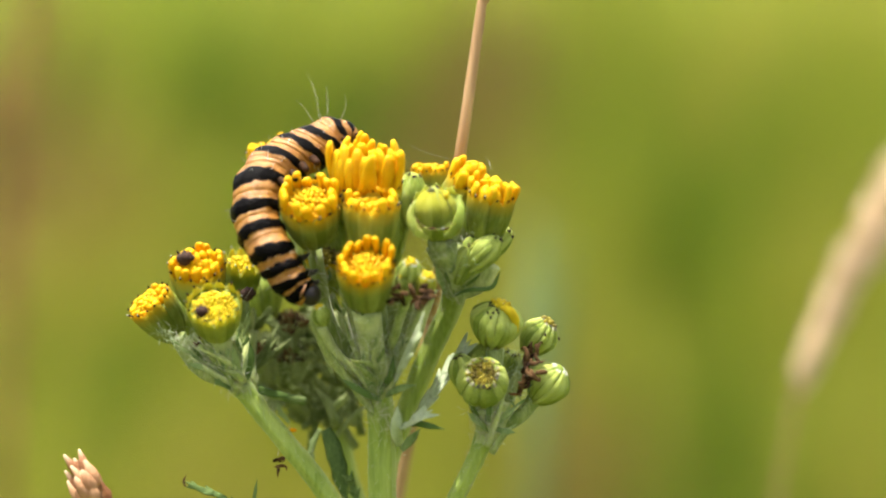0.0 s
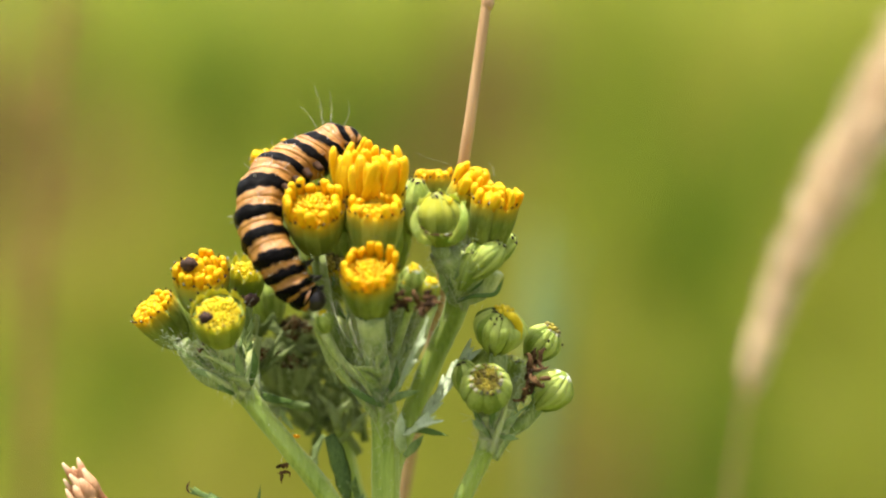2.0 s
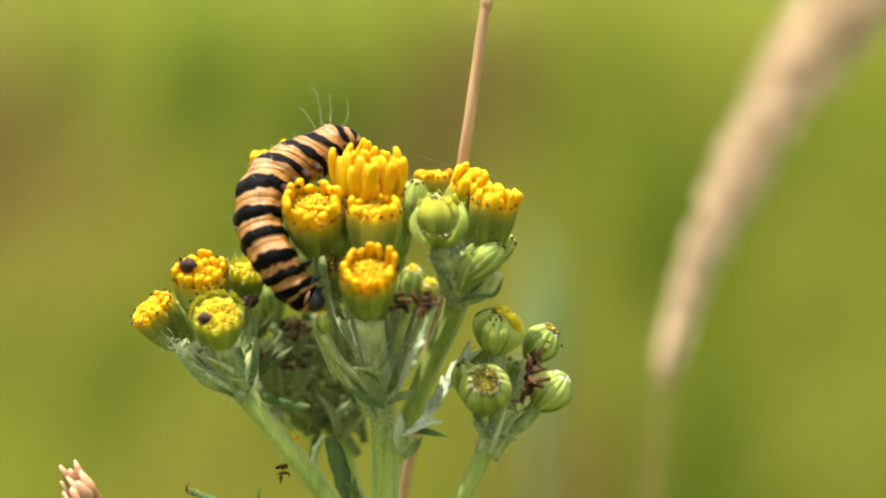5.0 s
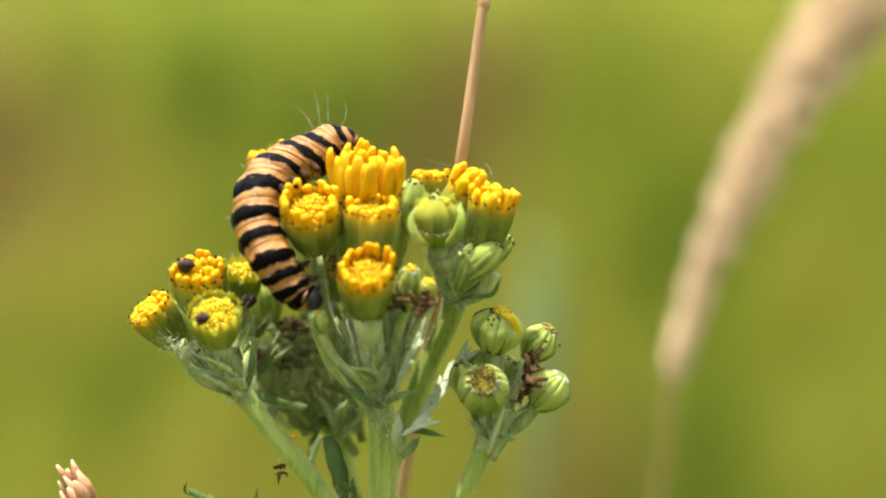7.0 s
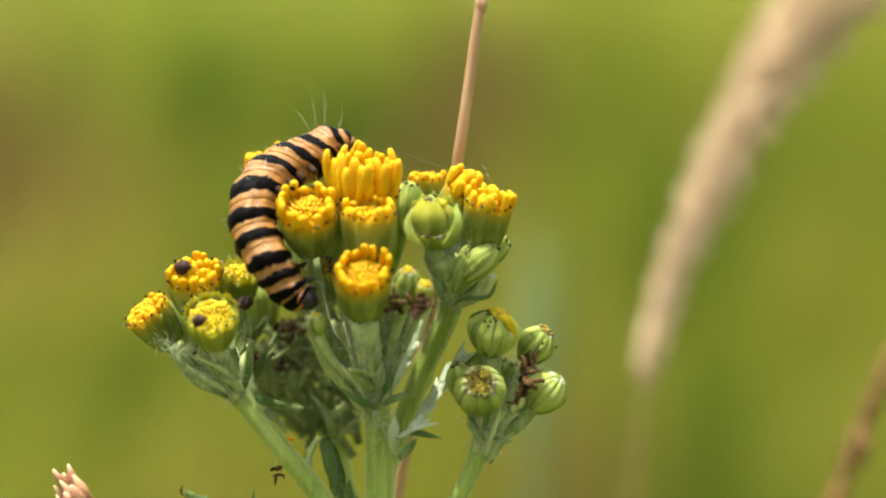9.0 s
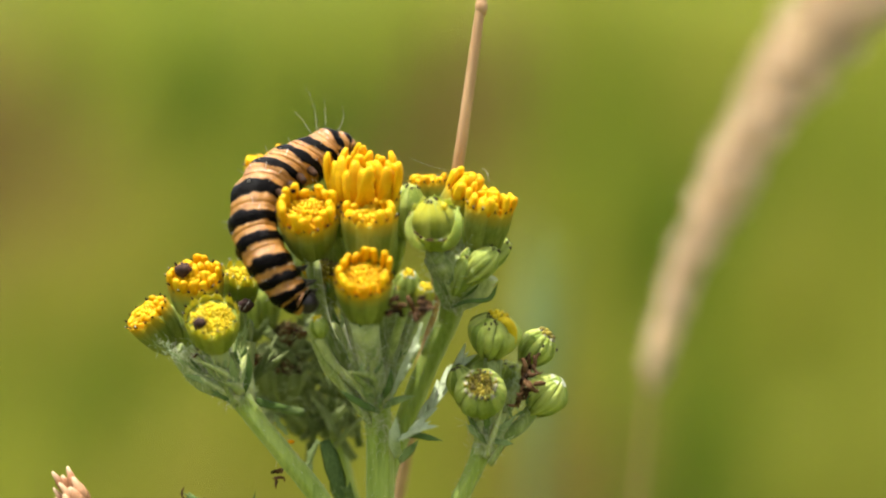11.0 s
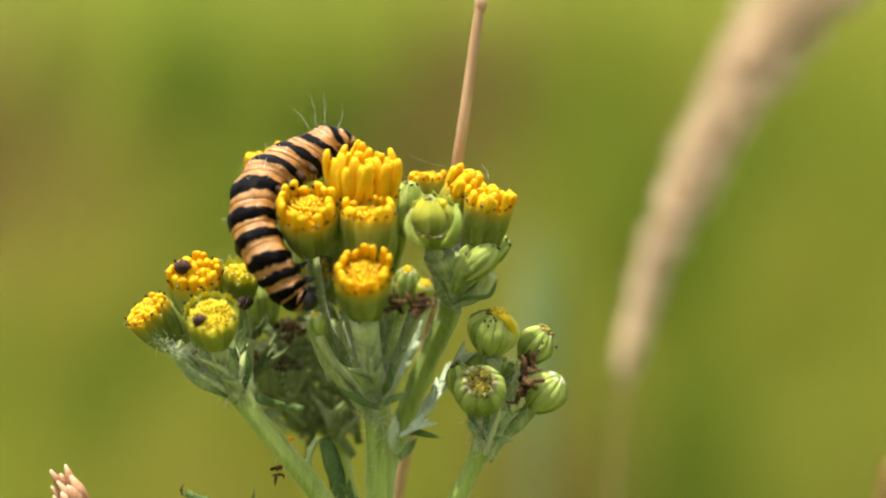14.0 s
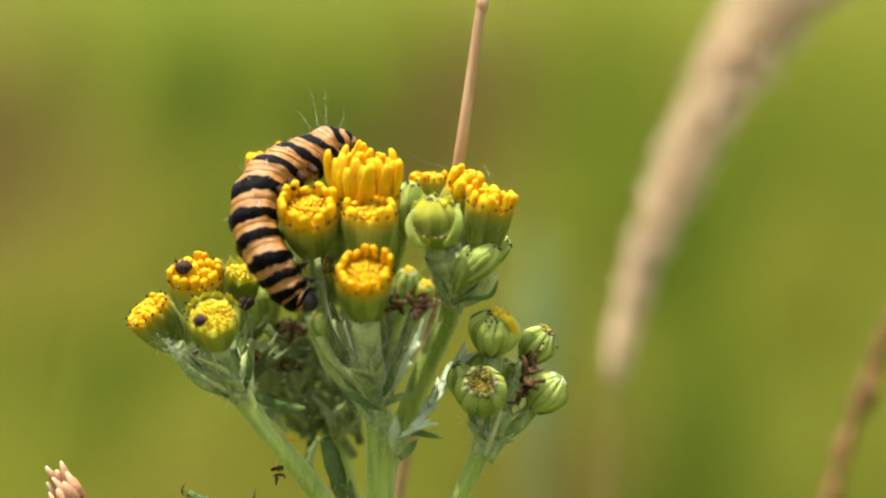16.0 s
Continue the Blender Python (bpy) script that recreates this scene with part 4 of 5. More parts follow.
def shade_leaves(a, b, depth, count, size, seed):
    """Broad, crumpled leaves that hang between the stems, their colour toned for the shade there."""
    rnd = random.Random(seed)
    a, b = Vector(a), Vector(b)
    for k in range(count):
        p = Vector((rnd.uniform(a.x, b.x), a.y + rnd.uniform(0, depth), rnd.uniform(b.z, a.z)))
        d = Vector((rnd.gauss(0, 1), rnd.gauss(0, 0.4), rnd.gauss(0.2, 0.8))).normalized()
        q = size * rnd.uniform(0.7, 1.3)
        leaf([p - d * q, p + Vector((rnd.gauss(0, 0.4), 0, rnd.gauss(0, 0.4))), p + d * q], size * rnd.uniform(0.3, 0.5), SHADE_TONED_LEAF,
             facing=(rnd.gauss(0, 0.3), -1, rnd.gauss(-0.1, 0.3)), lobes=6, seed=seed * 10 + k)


shade_leaves((-20.11, 13.0, -9.20), (-9.53, 13.0, -21.76), 6, 16, 3.0, 64)
shade_leaves((-23.49, 9.0, -6.81), (-12.04, 9.0, -14.33), 5, 14, 2.5, 66)
shade_leaves((-22.43, 13.0, -1.92), (-11.51, 13.0, -11.84), 5, 12, 3.0, 67)
shade_leaves((-28.66, 4.0, -10.91), (-22.85, 4.0, -14.13), 3, 10, 2.0, 68)
shade_leaves((-14.62, 8.0, -7.77), (-8.74, 8.0, -16.90), 4, 9, 2.6, 65)


def withered(place, count, size, seed, label="withered brown curled florets"):
    """A tuft of shrivelled florets."""
    rnd = random.Random(seed)
    s = Shape()
    for k in range(count):
        p = Vector((rnd.gauss(0, 0.16), rnd.gauss(0, 0.16), rnd.gauss(0, 0.3))) * size
        d = Vector((rnd.gauss(0, 1), rnd.gauss(-0.2, 0.6), rnd.gauss(0, 1))).normalized()
        c = d.cross(Vector((rnd.gauss(0, 1), rnd.gauss(0, 1), rnd.gauss(0, 1)))).normalized()
        q = size * rnd.uniform(0.4, 0.8)
        s.tube(glide([p, p + d * q * 0.5 + c * q * 0.25, p + d * q * 0.8 + c * q * 0.7, p + d * q * 0.5 + c * q], 3),
               spread([0.10 * size, 0.13 * size, 0.08 * size, 0.02 * size], 10), 6, 0.5)
    part("withered_tuft", s.mesh("withered_tuft", [WITHERED]), plant, at(*place), label)


withered((-4.23, -9.0, -5.41), 11, 2.0, 71)
withered((-1.93, -9.0, -6.16), 14, 2.4, 72)
withered((-2.90, -4.0, -4.35), 5, 1.2, 73)
withered((10.66, -2.0, -12.50), 9, 1.7, 74)
withered((10.00, -3.0, -14.37), 13, 2.2, 75)
withered((9.27, -2.0, -16.94), 7, 1.5, 76)
withered((-18.24, 1.0, -24.51), 7, 1.5, 77)
part("silk_line", Shape().tube(glide([(-18.24, 1.0, -24.13), (-17.98, 1.0, -22.98), (-17.23, 0.0, -21.64)], 3), 0.03, 5).mesh("silk_line", [HAIR]), plant, label="thin silk line")
part("petal_scrap", Shape().blob((-16.37, -2.0, -21.01), 0.4, 8, 6, 0.6, rough=0.4).mesh("petal_scrap", [YELLOW]), plant, label="yellow petal scrap stuck to the stem")
withered((-26.71, -3.0, -11.20), 4, 1.0, 78)
withered((-18.89, 15.0, -12.70), 14, 2.4, 79)
withered((-15.90, 15.0, -12.24), 12, 2.2, 80)
withered((-16.62, 9.0, -8.96), 9, 2.0, 81)


def loose_scale(pts, width):
    part("sepal", Shape().tube(glide(pts, 4), spread([0.5 * width, width, width, 0.75 * width, 0.12 * width], 4 * (len(pts) - 1) + 1), 8, 0.25, (0, -1, 0.2)).mesh("sepal", [BUD]), plant)


loose_scale([(-1.19, -6.0, 0.56), (-2.68, -8.0, 1.62), (-3.06, -8.0, 3.06), (-2.50, -8.0, 4.80)], 0.5)
loose_scale([(0.69, -7.0, 0.56), (2.05, -9.0, 1.80), (2.49, -9.0, 3.30), (2.25, -8.0, 5.18)], 0.6)
part("floret", Shape().blob((0.93, -10.0, 5.21), 0.35, 8, 6, 1.3).mesh("floret", [PALE_DISC]), plant, label="single yellow floret")


part("yellow_slit", Shape().tube(glide([(6.89, -3.2, -7.27), (7.83, -3.6, -7.52), (8.60, -3.2, -8.66), (8.87, -2.6, -10.07)], 4), spread([0.2, 0.55, 0.5, 0.08], 13), 8, 0.4, wobble=0.2).mesh("yellow_slit", [PALE_DISC]), plant, label="yellow florets in the slit of a bud")


for spot in ((5.49, -3.8, -7.83), (6.12, -3.9, -7.83), (6.69, -3.9, -7.83), (5.87, -3.9, -8.39), (8.05, -2.5, -7.16), (12.04, -0.5, -10.39), (13.63, 1.0, -10.88)):
    part("dark_tip", Shape().blob(spot, 0.13, 6, 5, 1.4).mesh("dark_tip", [TIP]), plant)


def wool(a, b, reach, count, seed):
    """Fine cottony strands that cling along a stalk."""
    rnd = random.Random(seed)
    a, b = Vector(a), Vector(b)
    s = Shape()
    for _ in range(2 * count):
        p = a.lerp(b, rnd.random()) + Vector((rnd.gauss(0, 0.6), -abs(rnd.gauss(0.7, 0.4)), rnd.gauss(0, 0.6))) * reach
        d = ((b - a).normalized() * rnd.uniform(-1, 1) + Vector((rnd.gauss(0, 0.5), rnd.gauss(0, 0.4), rnd.gauss(0, 0.5)))).normalized()
        q = rnd.uniform(0.6, 1.8)
        s.tube([p, p + d * q * 0.5 + Vector((0, -0.15, 0.1)), p + d * q], [0.012, 0.018, 0.008], 3)
    ob = part("wool", s.mesh("wool", [HAIR]), plant, label="white cottony hairs")
    tagged(ob, kind="stuff")


def fuzz(pts, r, count, seed):
    """Short pale hairs all round a stem."""
    rnd = random.Random(seed)
    line = glide(pts, 5)
    s = Shape()
    for _ in range(count):
        u = rnd.random() * (len(line) - 1.001)
        i = int(u)
        p, d = line[i].lerp(line[i + 1], u - i), (line[i + 1] - line[i]).normalized()
        a = rnd.uniform(0, 6.283)
        out = (Vector((math.cos(a), -abs(math.sin(a)), 0.2)) + d * rnd.uniform(-0.6, 0.6)).normalized()
        p = p + out * r * 0.95
        q = rnd.uniform(0.2, 0.7)
        s.tube([p, p + out * q * 0.6 + d * 0.05, p + out * q + d * rnd.uniform(-0.2, 0.3)], [0.015, 0.012, 0.006], 3)
    tagged(part("fuzz", s.mesh("fuzz", [HAIR]), plant, label="short pale stem hairs"), kind="stuff")


fuzz([(-6.42, 2.0, -29.46), (-6.59, 1.0, -20.42), (-6.70, 0.0, -15.89)], 1.6, 150, 111)
fuzz([(-11.78, 1.0, -29.06), (-16.85, 0.0, -22.27), (-20.68, 0.0, -17.81), (-22.59, 0.0, -14.93)], 1.2, 140, 112)
fuzz([(-5.16, 8.0, -24.73), (-3.00, 7.5, -18.18), (-0.59, 7.0, -11.65), (1.55, 5.0, -6.73)], 1.25, 140, 113)
fuzz([(2.18, 1.0, -28.74), (4.53, 0.0, -23.55), (5.62, 0.0, -20.68)], 1.2, 90, 114)


wool((-22.53, -1.0, -16.48), (-25.96, -2.0, -9.46), 1.1, 90, 81)
wool((-22.53, -1.0, -15.85), (-30.25, 0.0, -10.15), 0.9, 70, 82)
wool((-6.62, -1.0, -19.03), (-8.12, -5.0, -8.12), 1.7, 110, 83)
wool((-7.91, 0.0, -15.89), (-13.66, 0.0, -2.49), 1.3, 90, 84)
wool((1.98, 1.0, -5.70), (0.06, -4.0, 0.06), 1.4, 80, 85)
wool((1.98, 1.0, -5.06), (4.84, -1.0, 0.70), 1.4, 70, 86)
wool((5.73, -1.0, -21.89), (5.19, -3.0, -17.66), 1.5, 70, 87)
wool((-6.00, 0.0, -15.25), (-2.16, -2.0, -8.19), 1.0, 50, 88)
wool((-5.36, 0.0, -21.64), (-6.62, -1.0, -17.76), 1.5, 50, 89)


def cotton(a, b, reach, count, seed, mat=PALE_LEAF):
    """Curled tufts of grey-green down that fill the crotches of the stems."""
    rnd = random.Random(seed)
    a, b = Vector(a), Vector(b)
    s = Shape()
    for _ in range(count):
        p = a.lerp(b, rnd.random()) + Vector((rnd.gauss(0, 1), rnd.gauss(0, 0.6), rnd.gauss(0, 1))) * reach
        d = Vector((rnd.gauss(0, 1), rnd.gauss(0, 0.7), rnd.gauss(0, 1))).normalized()
        c = d.cross(Vector((rnd.gauss(0, 1), rnd.gauss(0, 1), rnd.gauss(0, 1)))).normalized()
        q = rnd.uniform(0.4, 1.1)
        s.tube([p, p + d * q * 0.5 + c * q * 0.2, p + d * q * 0.8 + c * q * 0.6], [0.012, 0.024, 0.008], 4)
    tagged(part("down", s.mesh("down", [mat]), plant, label="grey-green cottony down"), kind="stuff")


cotton((-20.62, 8.0, -10.38), (-14.62, 8.0, -18.21), 2.2, 700, 121, SHADE_TONED_LEAF)
cotton((-14.54, 6.0, -10.32), (-9.29, 4.0, -16.71), 1.8, 500, 122, SHADE_TONED_LEAF)
cotton((-7.89, -1.0, -15.85), (-8.43, -5.0, -9.38), 1.4, 300, 123)
cotton((-5.98, -1.0, -15.21), (-2.78, -3.0, -8.16), 1.1, 220, 124)
cotton((-21.89, -1.0, -15.85), (-24.37, -2.0, -11.36), 1.0, 260, 125)
cotton((-23.16, -1.0, -13.94), (-28.97, 0.0, -10.79), 0.6, 180, 126)
cotton((-31.53, 0.0, -10.02), (-27.46, -3.0, -11.45), 0.4, 90, 130)
cotton((5.35, -1.0, -21.57), (5.58, -2.0, -18.34), 0.8, 240, 127)
cotton((1.02, 0.0, -4.40), (1.01, -3.0, 0.06), 1.6, 260, 128)
cotton((9.34, 1.0, -12.74), (8.36, 0.0, -17.81), 0.9, 160, 129)


# ---- the banded caterpillar ----
def caterpillar():
    spine = [(-9.32, 4.6, 12.30), (-10.42, 4.4, 12.62), (-11.84, 4.0, 12.52), (-14.08, 3.2, 11.20), (-16.70, 1.8, 9.68), (-19.12, -0.4, 7.83), (-20.31, -3.0, 5.38),
             (-20.38, -4.0, 2.97), (-19.63, -5.0, 0.82), (-18.32, -6.0, -1.38), (-17.07, -6.0, -3.26), (-15.94, -6.0, -4.77), (-14.93, -6.0, -5.71), (-14.31, -6.0, -6.09)]
    girth = [0.77, 1.45, 2.10, 2.78, 3.00, 2.92, 2.81, 2.78, 2.68, 2.55, 2.36, 2.11, 1.66, 1.28]
    bands = [((-9.95, 4.4, 12.54), 0.30), ((-11.20, 4.0, 12.74), 0.50), ((-13.18, 3.5, 11.97), 0.62), ((-15.40, 2.6, 11.10), 0.70), ((-17.81, 1.0, 9.38), 0.76), ((-19.80, -2.0, 6.92), 0.82),
             ((-20.41, -3.5, 4.23), 0.85), ((-19.76, -5.0, 1.45), 0.72), ((-18.32, -6.0, -0.88), 0.57), ((-17.19, -6.0, -2.70), 0.60), ((-16.13, -6.0, -4.39), 0.56), ((-15.25, -6.0, -5.40), 0.58)]
    slant = [-0.30, -0.36, -0.42, -0.46, -0.48, -0.44, -0.26, -0.04, 0.08, 0.18, 0.2, 0.18, 0.08, 0.0]
    line = glide(spine, 12)
    run = [0.0]
    for a, b in zip(line, line[1:]):
        run.append(run[-1] + (b - a).length)
    ahead = (0.0, 0.0, 0.2, 0.5, 0.8, 0.9, 0.8, 0.5, 0.3, 0.0, 0.0, 0.0)
    marks = sorted((run[min(range(len(line)), key=lambda i: (line[i] - Vector(p)).length)] + on, w) for (p, w), on in zip(bands, ahead))

    def point(s):
        return Vector([float(np.interp(s, run, [q[k] for q in line])) for k in range(3)])

    def along(s, values):
        return float(np.interp(s, np.interp(np.linspace(0, 1, len(values)), np.linspace(0, 1, len(line)), run), values))

    def radius(s):
        return along(s, girth)

    body = thing("caterpillar", at(-20.08, -7.0, 4.19), "plump caterpillar banded in black and tan orange, curled over flowers", "caterpillar")
    edges = [0.0] + [(a[0] + b[0]) / 2 for a, b in zip(marks, marks[1:])] + [run[-1] - 0.3]
    for i, (a, b) in enumerate(zip(edges, edges[1:])):
        s = Shape()
        mid, w = marks[i]
        a2, b2 = a - 0.10, b + 0.10
        rows, val = [], []
        n, sides = 19, 32
        for k in range(n):
            u = k / (n - 1)
            q = a2 + (b2 - a2) * u
            fold = (0.85 + 0.15 * math.sin(math.pi * u) ** 0.5 - 0.055 * math.exp(-((u - 0.78) / 0.05) ** 2) - 0.05 * math.exp(-((u - 0.20) / 0.05) ** 2)
                    + 0.02 * math.exp(-((u - 0.5) / 0.16) ** 2))
            c, r = point(q), max(0.2, radius(q) * fold)
            t = (point(q - 0.15) - point(q + 0.15)).normalized()
            out = Vector((-t.z, 0, t.x)).normalized()
            deep = t.cross(out).normalized()
            ring = []
            for j in range(sides):
                w2 = 2 * math.pi * j / sides
                swell = 1 + 0.035 * noise.noise(c * 0.9 + Vector((math.cos(w2), math.sin(w2), 0)) * 2.2) + 0.02 * math.cos(9 * w2 + i)
                ring.append(c + (out + t * along(q, slant)) * (math.cos(w2) * r * swell) + deep * (math.sin(w2) * r * 0.96 * swell))
                val.append(w - abs(q - mid) - 0.06 * max(0.0, -math.cos(w2)) + 0.035 * math.cos(3 * w2 + 1.7 * i))
            rows.append(ring)
        s.rings(rows)
        s.value = val
        neck = part("body_segment", s.mesh("body_segment", [SKIN], attribute="band"), body)
    # tail flap and claspers
    tail = Shape().blob((-9.56, 4.2, 12.2), 0.62, 12, 8, 0.9, rough=0.1)
    part("tail_plate", tail.mesh("tail_plate", [TAIL]), body, label="dark brown tail plate")
    for a, b, r in (((-14.17, 0.0, 9.51), (-13.52, -2.0, 8.95), 0.40), ((-15.27, -1.0, 8.72), (-14.74, -3.0, 8.16), 0.42), ((-16.33, -3.0, 7.91), (-15.86, -5.0, 6.98), 0.36), ((-17.54, -4.0, 7.00), (-16.94, -6.0, 6.46), 0.36),
                    ((-11.07, 3.0, 11.91), (-10.27, 2.0, 11.62), 0.42)):
        leg = Shape().tube(glide([a, (Vector(a) + Vector(b)) / 2, b], 3), [r * 1.2, r * 1.1, r, r, r * 0.9, r * 0.95, r * 0.7], 10)
        part("proleg", leg.mesh("proleg", [TAIL]), body)
    # hairs
    rnd = random.Random(8)
    for pts in ([(-14.25, 2.0, 13.80), (-14.82, 2.0, 14.76), (-15.34, 2.0, 15.53), (-16.11, 2.0, 16.17)], [(-11.20, 3.0, 14.09), (-10.75, 3.0, 14.80), (-10.55, 3.0, 15.70), (-10.68, 3.0, 16.93)],
                [(-13.68, 4.0, 14.13), (-13.89, 6.0, 16.29), (-14.62, 8.0, 18.53), (-15.38, 9.0, 19.83)], [(-12.65, 4.0, 14.26), (-12.72, 6.0, 16.29), (-12.92, 8.0, 18.34)], [(-16.45, 1.0, 12.48), (-16.77, 1.0, 13.25)]):
        fine = 0.55 if pts[0][1] > 3.5 else 1.2
        hair = Shape().tube(glide(pts, 4), spread([0.026 * fine, 0.018 * fine, 0.008 * fine], 4 * (len(pts) - 1) + 1), 5)
        part("seta", hair.mesh("seta", [HAIR]), body)
    for k in range(46):
        q = rnd.uniform(0.8, run[-1] - 0.8)
        c, d = point(q), (point(q + 0.2) - point(q - 0.2)).normalized()
        side = Vector((rnd.gauss(0, 1), -abs(rnd.gauss(0, 0.8)), rnd.gauss(0, 1)))
        side = (side - d * side.dot(d)).normalized()
        p = c + side * radius(q) * 0.9
        e = p + side * rnd.uniform(0.5, 1.3) + d * rnd.uniform(-0.4, 0.4)
        hair = Shape().tube([p, (p + e) / 2 + d * 0.05, e], [0.028, 0.02, 0.008], 4)
        part("seta", hair.mesh("seta", [HAIR]), body)
    # head and true legs
    legs = []
    face = part("head", Shape().blob((-14.30, -6.2, -5.85), 1.30, 16, 10, 0.95, rough=0.05).mesh("head", [HEAD_BLACK]), body, label="shiny black head")
    for a, b, c in (((-16.13, -6.0, -1.82), (-15.23, -5.0, -1.70), (-14.39, -4.0, -1.20)), ((-15.00, -6.0, -3.39), (-14.10, -5.0, -3.34), (-13.44, -4.0, -3.03)), ((-14.49, -6.0, -4.64), (-13.74, -6.0, -4.58), (-13.34, -5.0, -4.22))):
        leg = Shape().tube(glide([a, b, c], 3), spread([0.55, 0.38, 0.10], 7), 8)
        legs.append(part("leg", leg.mesh("leg", [HEAD_BLACK]), body))
    streak = Shape().tube([(-15.35, -8.0, -6.24), (-15.03, -8.2, -5.42), (-14.67, -7.8, -4.68)], [0.06, 0.13, 0.06], 6)
    part("face_stripe", streak.mesh("face_stripe", [CLASPER]), face, label="tan stripe behind the head")
    return [(face, 1.0), (legs[2], 0.8), (neck, 0.6), (legs[1], 0.4)]


NODDING = [(ob, k, ob.matrix_basis.copy()) for ob, k in caterpillar()]

# ---- the caterpillar's droppings ----
for place, r in (((-28.35, -3.0, -1.71), 0.96), ((-25.99, -10.0, -7.51), 0.77), ((-21.39, -2.0, -5.71), 0.89)):
    s = Shape().blob((0, 0, 0), r, 12, 8, 0.85, rough=0.35)
    ob = thing("frass_pellet", at(*place), "dark brown caterpillar dropping caught on a flower head", "dropping", "caterpillar droppings", data=s.mesh("frass_pellet", [FRASS]))


# ---- dry straw, husk, plume, brown spike ----
def straw():
    ob = thing("dry_straw", pose(-0.03, 0.06, 0), "thin dry tan grass straw standing behind the flower", "grass")
    pts = [(-30.00, 160.0, -599.8), (-10.20, 30.0, -59.00), (-4.86, 26.0, -30.20), (-1.21, 20.0, -10.72), (2.47, 6.0, 9.80), (4.27, 5.0, 22.20), (5.31, 5.0, 29.45), (6.21, 5.0, 35.66)]
    line = glide(pts, 6)
    part("stalk", Shape().tube(line, spread([1.1, 0.85, 0.78, 0.72, 0.66, 0.60, 0.56, 0.4], len(line)), 10, wobble=0.06).mesh("stalk", [STRAW]), ob)
    part("node", Shape().blob((5.24, 5.0, 28.28), 0.74, 10, 7, 1.6).mesh("node", [STRAW]), ob)


straw()


def silk():
    ob = thing("silk_thread", at(-2.92, -2.0, 10.98), "fine pale spider silk strung between flower heads", "silk")
    for pts in ([(-2.98, -2.0, 10.85), (-1.72, -1.0, 10.31), (-0.13, 1.0, 9.86), (1.16, 3.0, 9.59)], [(5.25, 1.0, 9.79), (5.74, 0.0, 9.13), (5.98, -1.0, 8.21)],
                [(-21.83, -5.0, -6.61), (-21.17, -5.5, -5.72), (-20.51, -5.0, -4.72)]):
        part("thread", Shape().tube(glide(pts, 4), 0.013, 5).mesh("thread", [HAIR]), ob)


silk()


def brown_stem():
    """A tall, thin brown stem far behind on the left."""
    ob = thing("dead_plant", pose(-0.085, 0.28, 0), "thin orange-brown dead stem swaying in the meadow", "plant")
    line = glide([(-85.00, 402.8, -548.24), (-78.43, 240.0, -59.73), (-76.29, 240.0, -6.30), (-72.02, 240.0, 47.12), (-69.88, 240.0, 73.83)], 6)
    part("stalk", Shape().tube(line, spread([1.5, 1.4, 1.3, 1.1, 0.7], len(line)), 8).mesh("stalk", [BROWN_SPIKE]), ob)
    for a, b in (((-76.72, 240.0, -12.71), (-80.56, 240.0, -3.10)), ((-75.43, 240.0, 2.24), (-71.16, 240.0, 11.86)), ((-74.15, 240.0, 19.34), (-77.89, 240.0, 27.89)), ((-72.66, 240.0, 36.44), (-68.81, 240.0, 44.98))):
        part("twig", Shape().tube(glide([a, (Vector(a) + Vector(b)) / 2 + Vector((0, 2, -2)), b], 3), [0.5, 0.45, 0.4, 0.4, 0.38, 0.35, 0.25], 6).mesh("twig", [BROWN_SPIKE]), ob)
        part("seed_capsule", Shape().blob(b, 1.1, 8, 6, 1.5, rough=0.3).mesh("seed_capsule", [BROWN_SPIKE]), ob)
    return ob


BROWN_STEM = brown_stem()


def woolly_leaf():
    ob = thing("woolly_plant", pose(0.03, 0.30, 0), "pale grey-green woolly leaves behind the flower", "plant")
    for k, pts in enumerate(([(30.00, 422.3, -544.08), (17.17, 300.0, -101.02), (18.93, 300.0, -44.57), (20.11, 300.0, -13.99), (20.93, 300.0, 6.00)], [(30.00, 422.3, -544.08), (17.43, 310.0, -102.56), (22.21, 310.0, -54.80), (25.19, 310.0, -18.98), (27.58, 310.0, 1.31)])):
        line = glide(pts, 5)
        part("leaf", Shape().tube(line, spread([0.8, 0.8, 0.8, 3.4 - 1.4 * k, 0.4], len(line)), 8, 0.2).mesh("leaf", [LEAF]), ob)


woolly_leaf()


